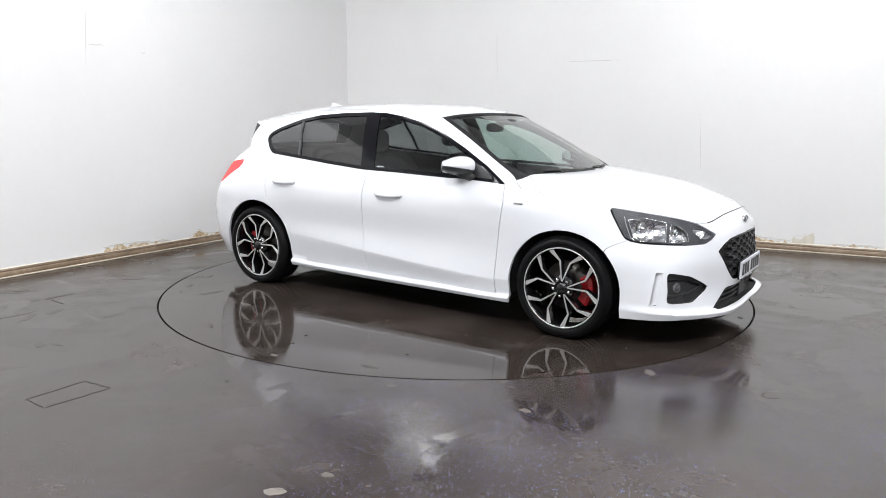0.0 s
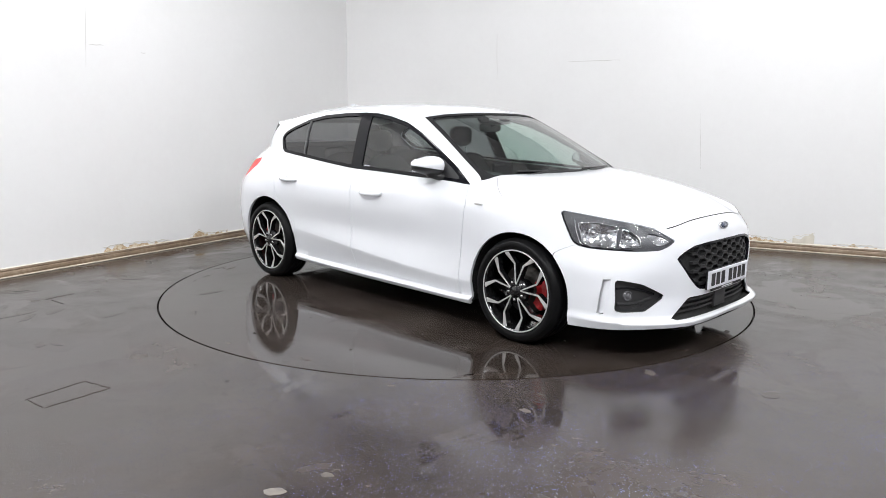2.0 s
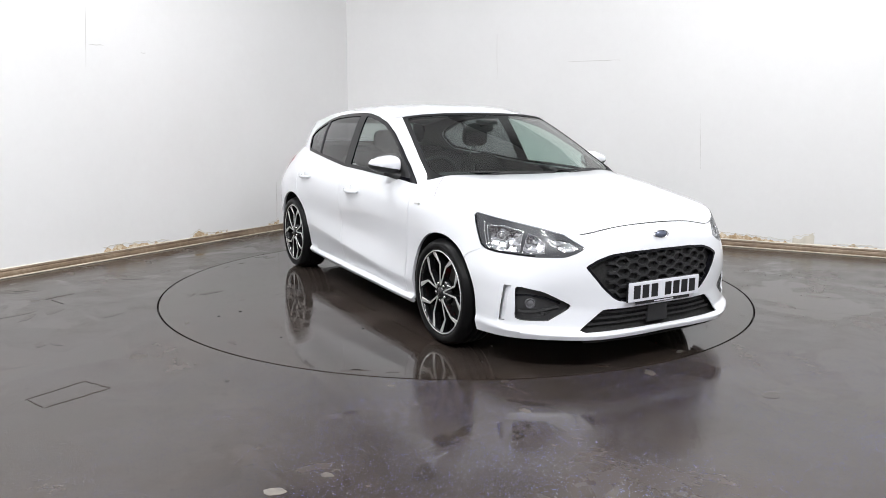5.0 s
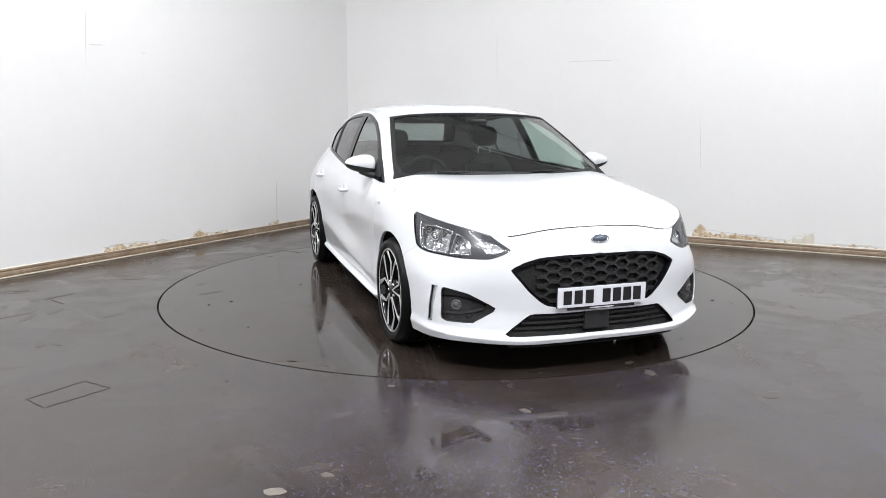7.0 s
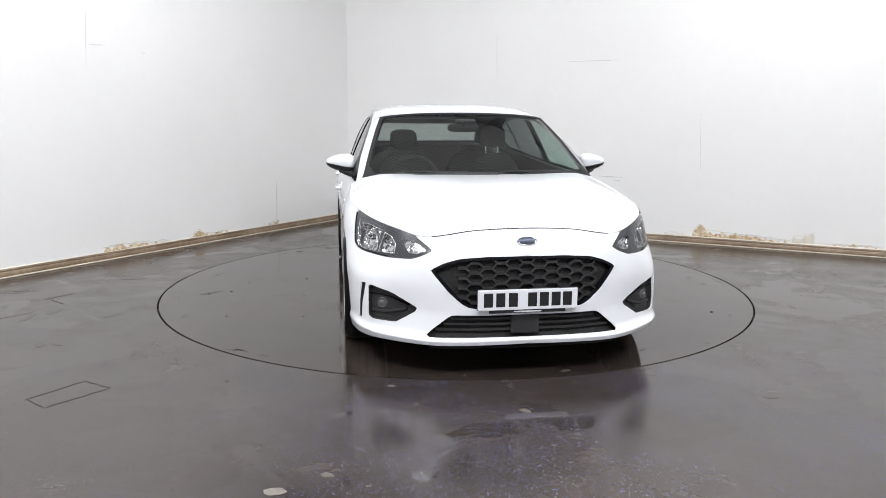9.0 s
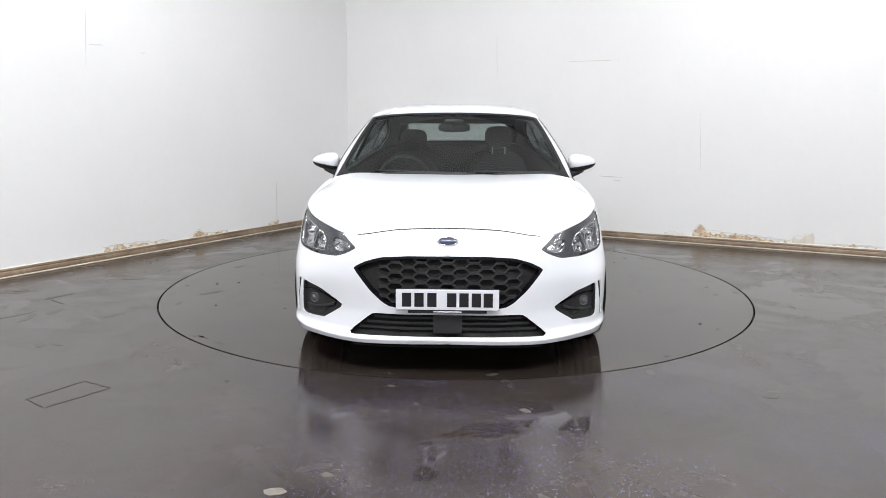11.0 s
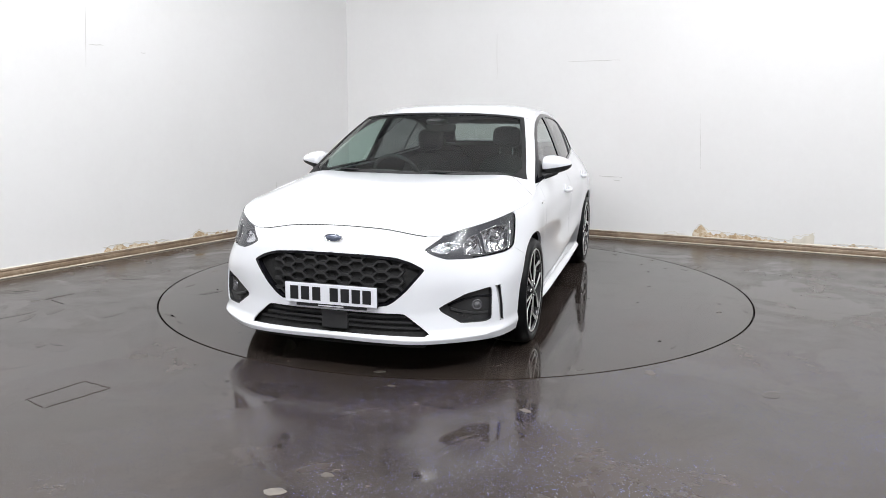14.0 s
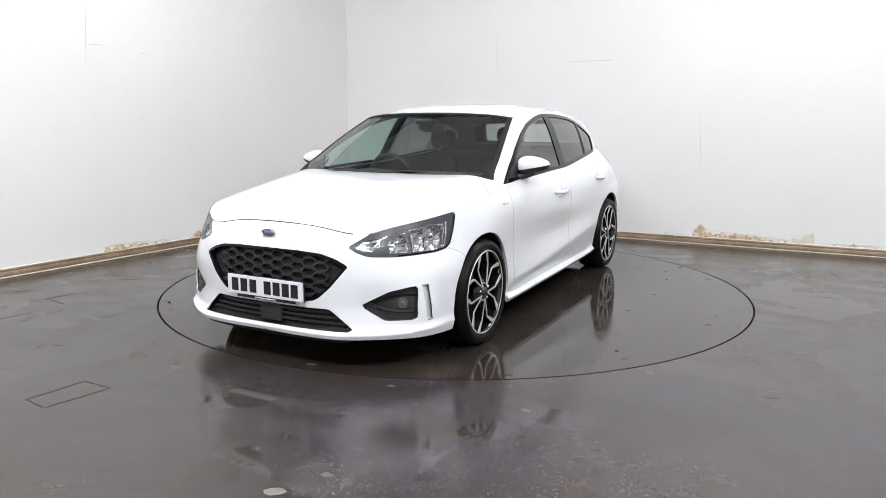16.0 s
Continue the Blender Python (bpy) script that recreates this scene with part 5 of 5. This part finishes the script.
M_PALE = plain("flaking_paint", (0.62, 0.58, 0.50), 0.8, 0, 0.2, 25, 0, 0.3)
M_SCUFF = plain("grey_scuff", (0.58, 0.565, 0.55), 0.8, 0, 0.2, 30)
M_BEAD = plain("pale_wood_bead", (0.55, 0.49, 0.40), 0.5, 0, 0.2, 20)


def profile_run(name, side, profile, u0, u1, steps, material, label, wobble=0.0):
    """A moulding along a wall; profile points are (off the wall, up)."""
    bm = bmesh.new()
    rows = []
    for k in range(steps + 1):
        u = u0 + (u1 - u0) * k / steps
        rows.append([bm.verts.new(at_wall(side, u, z + (wobble * noise.noise(Vector((u * 2.1, z * 9, 3.7))) if i >= len(profile) - 3 else 0), d)) for i, (d, z) in enumerate(profile)])
    for p, q in zip(rows, rows[1:]):
        for i in range(len(profile) - 1):
            bm.faces.new((p[i], p[i + 1], q[i + 1], q[i]))
    bmesh.ops.recalc_face_normals(bm, faces=bm.faces[:])
    return tagged(finish(name, bm, material, None, "", False), label, "skirting", kind="structure")


for side, length in (("L", LEN_L), ("R", LEN_R)):
    profile_run("baseboard", side, [(-.01, .014), (.022, .014), (.024, .030), (.020, .046), (.013, .056), (.016, .064), (.012, .074), (-.01, .076)], 0.0, length, 90, M_SKIRT, "worn brown wooden skirting board", .004)
    profile_run("trim", side, [(-.01, .002), (.034, .002), (.036, .010), (.030, .0135), (-.01, .0135)], 0.0, length, 40, M_BEAD, "thin pale bead at the floor", 0.0)
    profile_run("trim", side, [(-.01, .077), (.010, .077), (.010, .079), (.006, .082), (.0015, .085), (-.01, .086)], 0.0, length, 220, M_PALE, "uneven flaking paint edge above the skirting", .010)


def patch(name, side, u0, u1, heights, material, label, rough=0.012, base=0.080, seed=0.0):
    """An irregular flake of bare plaster that stands up from the skirting; heights along it."""
    bm = bmesh.new()
    n = max(10, int((u1 - u0) / 0.02))
    lo, hi, lo2, hi2 = [], [], [], []
    for k in range(n + 1):
        f = k / n
        u = u0 + (u1 - u0) * f
        h = float(np.interp(f, np.linspace(0, 1, len(heights)), heights))
        h = max(base + .004, h + rough * noise.noise(Vector((u * 23, seed, 1.3))) + rough * .6 * noise.noise(Vector((u * 61, seed, 5.3))))
        lo.append(bm.verts.new(at_wall(side, u, base, .004))), hi.append(bm.verts.new(at_wall(side, u, h, .003)))
        lo2.append(bm.verts.new(at_wall(side, u, base, -.005))), hi2.append(bm.verts.new(at_wall(side, u, h + .002, -.005)))
    for k in range(n):
        bm.faces.new((lo[k], lo[k + 1], hi[k + 1], hi[k])), bm.faces.new((hi[k], hi[k + 1], hi2[k + 1], hi2[k]))
    bmesh.ops.recalc_face_normals(bm, faces=bm.faces[:])
    return tagged(finish(name, bm, material), label, "plaster", kind="structure")


PATCHES = [("L", 2.98, 3.72, (.100, .105, .112, .135, .128, .140, .118), 1.0), ("L", 2.48, 2.72, (.104, .132, .160, .125, .102), 2.0), ("L", 2.2, 2.5, (.100, .103, .100), 2.5),
           ("L", 1.38, 1.56, (.150, .120, .105, .101), 3.0), ("R", 4.50, 5.48, (.150, .225, .150, .158, .145, .150, .140, .142, .132, .125, .128, .118, .112), 4.0), ("R", 5.49, 5.69, (.150, .165, .18, .20), 5.0), ("R", 5.85, 6.25, (.102, .112, .110, .104), 6.0), ("R", 4.2, 4.42, (.102, .112, .103), 7.0)]
for side, u0, u1, hs, sd in PATCHES:
    patch("bare_plaster", side, u0, u1, [h - .012 if sd == 5.0 else h - .022 for h in hs], M_PALE if sd == 5.0 else M_PLASTER, "bare brown plaster where paint has peeled", rough=.035, seed=sd)


def rough_edge(side, u0, u1, hs, sd):
    """Curled paint that frames the bare plaster."""
    bm = bmesh.new()
    pts = []
    n = int((u1 - u0) / .018)
    for k in range(n + 1):
        f = k / n
        u = u0 + (u1 - u0) * f
        h = float(np.interp(f, np.linspace(0, 1, len(hs)), hs)) + .022 * noise.noise(Vector((u * 24, sd, 2.2)))
        pts.append(at_wall(side, u, max(.10, h), .003))
    tube(bm, pts, .0045, 5, [.5 + .8 * abs(noise.noise(Vector((k * .31, sd, 0)))) for k in range(len(pts))])
    return tagged(finish("paint_curl", bm, M_PALE), "curled flaking edge of wall paint", "paint", kind="structure")


for side, u0, u1, hs, sd in PATCHES:
    rough_edge(side, u0, u1, hs, sd)


def scratch(side, a, b, width, label="thin grey scratch on the wall", material=None):
    bm = bmesh.new()
    n = 8
    p0, p1 = at_wall(side, *a, 0), at_wall(side, *b, 0)
    d = (p1 - p0).normalized()
    up = d.cross(at_wall(side, 0, 0, 1) - CORNER).normalized()
    off = (at_wall(side, 0, 0, 1) - CORNER) * .0015
    rows = []
    for k in range(n + 1):
        f = k / n
        c = p0.lerp(p1, f) + up * width * noise.noise(Vector((f * 5, a[0], a[1])))
        w = width * (.35 + .65 * math.sin(math.pi * min(max(f, .06), .94)))
        rows.append([bm.verts.new(c - up * w / 2 - off), bm.verts.new(c - up * w / 2 + off), bm.verts.new(c + up * w / 2 + off), bm.verts.new(c + up * w / 2 - off)])
    for p, q in zip(rows, rows[1:]):
        for i in range(3):
            bm.faces.new((p[i], p[i + 1], q[i + 1], q[i]))
    bmesh.ops.recalc_face_normals(bm, faces=bm.faces[:])
    return tagged(finish("wall_mark", bm, material or M_SCUFF), label, "scratch", kind="structure")


for side, a, b, w in (("L", (3.707, 1.972), (3.567, 1.979), .008), ("L", (3.18, 1.94), (3.12, 1.943), .006), ("L", (1.392, .586), (1.412, .159), .009), ("L", (3.72, 2.30), (3.755, 1.77), .004),
                      ("R", (3.03, 1.985), (3.62, 1.985), .007), ("R", (2.144, 2.335), (2.154, 1.812), .006), ("R", (4.50, 1.41), (4.54, .813), .004), ("R", (3.44, .70), (3.70, .695), .009), ("R", (3.60, .66), (3.68, .655), .006)):
    scratch(side, a, b, w)

# ---- marks on the floor ----
M_LINE = plain("dark_floor_joint", (0.012, 0.010, 0.009), 0.5)
M_JOINT = plain("brown_floor_joint", (0.032, 0.022, 0.016), 0.45, 0, 0.4, 40)
M_DUST = plain("pale_floor_stain", (0.15, 0.135, 0.12), 0.5, 0, 0.4, 40)
M_FAINT = plain("faint_floor_stain", (0.075, 0.066, 0.058), 0.45, 0, 0.4, 40)
M_DAMP = plain("brown_floor_stain", (0.035, 0.024, 0.018), 0.25, 0, 0.3, 30)


def floor_line(points, width, material, label, parent=None, z=0.0):
    bm = bmesh.new()
    pts = [Vector((x, y, z)) for x, y in points]
    rows = []
    for k, p in enumerate(pts):
        d = (pts[min(k + 1, len(pts) - 1)] - pts[max(k - 1, 0)]).normalized()
        n = Vector((-d.y, d.x, 0)) * width / 2
        rows.append([bm.verts.new(p + n), bm.verts.new(p + n * .6 + Vector((0, 0, .0022))), bm.verts.new(p - n * .6 + Vector((0, 0, .0022))), bm.verts.new(p - n)])
    for p, q in zip(rows, rows[1:]):
        for i in range(3):
            bm.faces.new((p[i], q[i], q[i + 1], p[i + 1]))
    bm.faces.new(rows[0]), bm.faces.new(rows[-1][::-1])
    bmesh.ops.recalc_face_normals(bm, faces=bm.faces[:])
    ob = finish("floor_mark", bm, material, parent)
    return ob if parent else tagged(ob, label, "floor mark", kind="structure")


def subdivided(a, b, n=12, wob=.006):
    a, b = Vector((*a, 0)), Vector((*b, 0))
    d = (b - a).normalized()
    s = Vector((-d.y, d.x, 0))
    return [(a.lerp(b, k / n) + s * wob * noise.noise(Vector((k * .7, a.x * 3, a.y * 3))))[:2] for k in range(n + 1)]


for a, b, w in (((-2.023, -2.597), (-1.869, -2.34), .008), ((-1.697, -2.431), (-1.877, -2.689), .007), ((-2.01, -2.60), (-1.885, -2.69), .004), ((-1.869, -2.34), (-1.697, -2.431), .004), ((-3.008, -.65), (-2.902, -.466), .014), ((-2.96, -.67), (-2.813, -.778), .010)):
    floor_line(subdivided(a, b), w * .6, M_JOINT, "brown joint line of a floor hatch")


def blob(x, y, rx, ry, material, label, parent=None, turn=0.0, height=.002, seed=0.0):
    bm = bmesh.new()
    n = 22
    top, low = [], []
    for k in range(n):
        a = 2 * math.pi * k / n
        r = 1 + .45 * noise.noise(Vector((math.cos(a) * 1.7 + seed, math.sin(a) * 1.7, x + y)))
        px, py = rx * r * math.cos(a), ry * r * math.sin(a)
        c, s = math.cos(turn), math.sin(turn)
        q = (x + c * px - s * py, y + s * px + c * py)
        top.append(bm.verts.new((x + (q[0] - x) * .8, y + (q[1] - y) * .8, height))), low.append(bm.verts.new((*q, -.0005)))
    bm.faces.new(top)
    for k in range(n):
        bm.faces.new((low[k], low[(k + 1) % n], top[(k + 1) % n], top[k]))
    bmesh.ops.recalc_face_normals(bm, faces=bm.faces[:])
    ob = finish("floor_stain", bm, material, parent)
    return ob if parent else tagged(ob, label, "stain", kind="structure")


for k, (x, y, rx, ry, m) in enumerate(((-.639, -3.428, .042, .030, M_DUST), (.331, -2.66, .022, .030, M_FAINT), (-.313, -2.359, .014, .02, M_FAINT), (-1.151, -2.319, .010, .012, M_LINE), (-1.548, -1.972, .010, .012, M_FAINT),
                                       (1.039, -2.126, .03, .05, M_FAINT), (-3.35, -.44, .16, .05, M_DAMP), (-2.316, -1.073, .09, .03, M_DAMP), (-2.85, -1.15, .12, .025, M_DAMP), (1.547, -2.435, .04, .07, M_DAMP), (-.47, -3.30, .03, .02, M_FAINT), (-3.41, -0.397, 0.16, 0.05, M_DAMP), (-2.964, -1.1, 0.13, 0.025, M_DAMP), (-2.756, -0.979, 0.1, 0.04, M_DAMP), (-2.44, -1.746, 0.07, 0.03, M_DAMP), (-2.34, -1.734, 0.05, 0.02, M_DAMP), (-2.679, 0.062, 0.1, 0.03, M_DAMP), (-1.868, -0.391, 0.12, 0.04, M_DAMP), (2.934, 0.549, 0.12, 0.04, M_DAMP), (2.852, 1.233, 0.09, 0.03, M_DAMP))):
    blob(x, y, rx, ry, m, "small irregular stain on the resin floor", turn=.6 * k, height=.0012, seed=k * 1.7)
deck = turntable.children[0]
for k, (x, y, r) in enumerate(((.117, -1.919, .013), (.062, -1.76, .010), (-.336, -1.20, .011), (1.137, 1.635, .014), (.8, -1.7, .008), (-1.0, 1.5, .01))):
    blob(x, y, r, r * .8, M_LINE, "", turntable, turn=k, height=.003, seed=k)
# brown damp marks along the turntable's rim
rim_marks = random.Random(8)
for k in range(26):
    a, r = rim_marks.uniform(0, 2 * math.pi), RING - rim_marks.uniform(.06, .24)
    blob(r * math.cos(a), r * math.sin(a), rim_marks.uniform(.02, .075), rim_marks.uniform(.010, .022), M_DAMP if k % 4 else M_FAINT, "", turntable, turn=a + math.pi / 2 + rim_marks.uniform(-.4, .4), height=.0008, seed=k * 2.3)
for k in range(14):
    a, r = rim_marks.uniform(0, 2 * math.pi), rim_marks.uniform(.9, 2.0)
    blob(r * math.cos(a), r * math.sin(a), rim_marks.uniform(.006, .018), rim_marks.uniform(.004, .008), M_LINE if k % 2 else M_FAINT, "", turntable, turn=a, height=.0012, seed=k * 3.1)


# ---- what moves ----
def motions():
    """The turntable turns at an even pace and carries the car."""
    rows = [(float(t), pose(0, 0, 0, 0, 0, -33.313 - 5.221 * t)) for t in range(0, 17)]
    walk(turntable, rows)
    walk(car, [(t, m @ pose(0.029, -0.005, 0)) for t, m in rows])


motions()
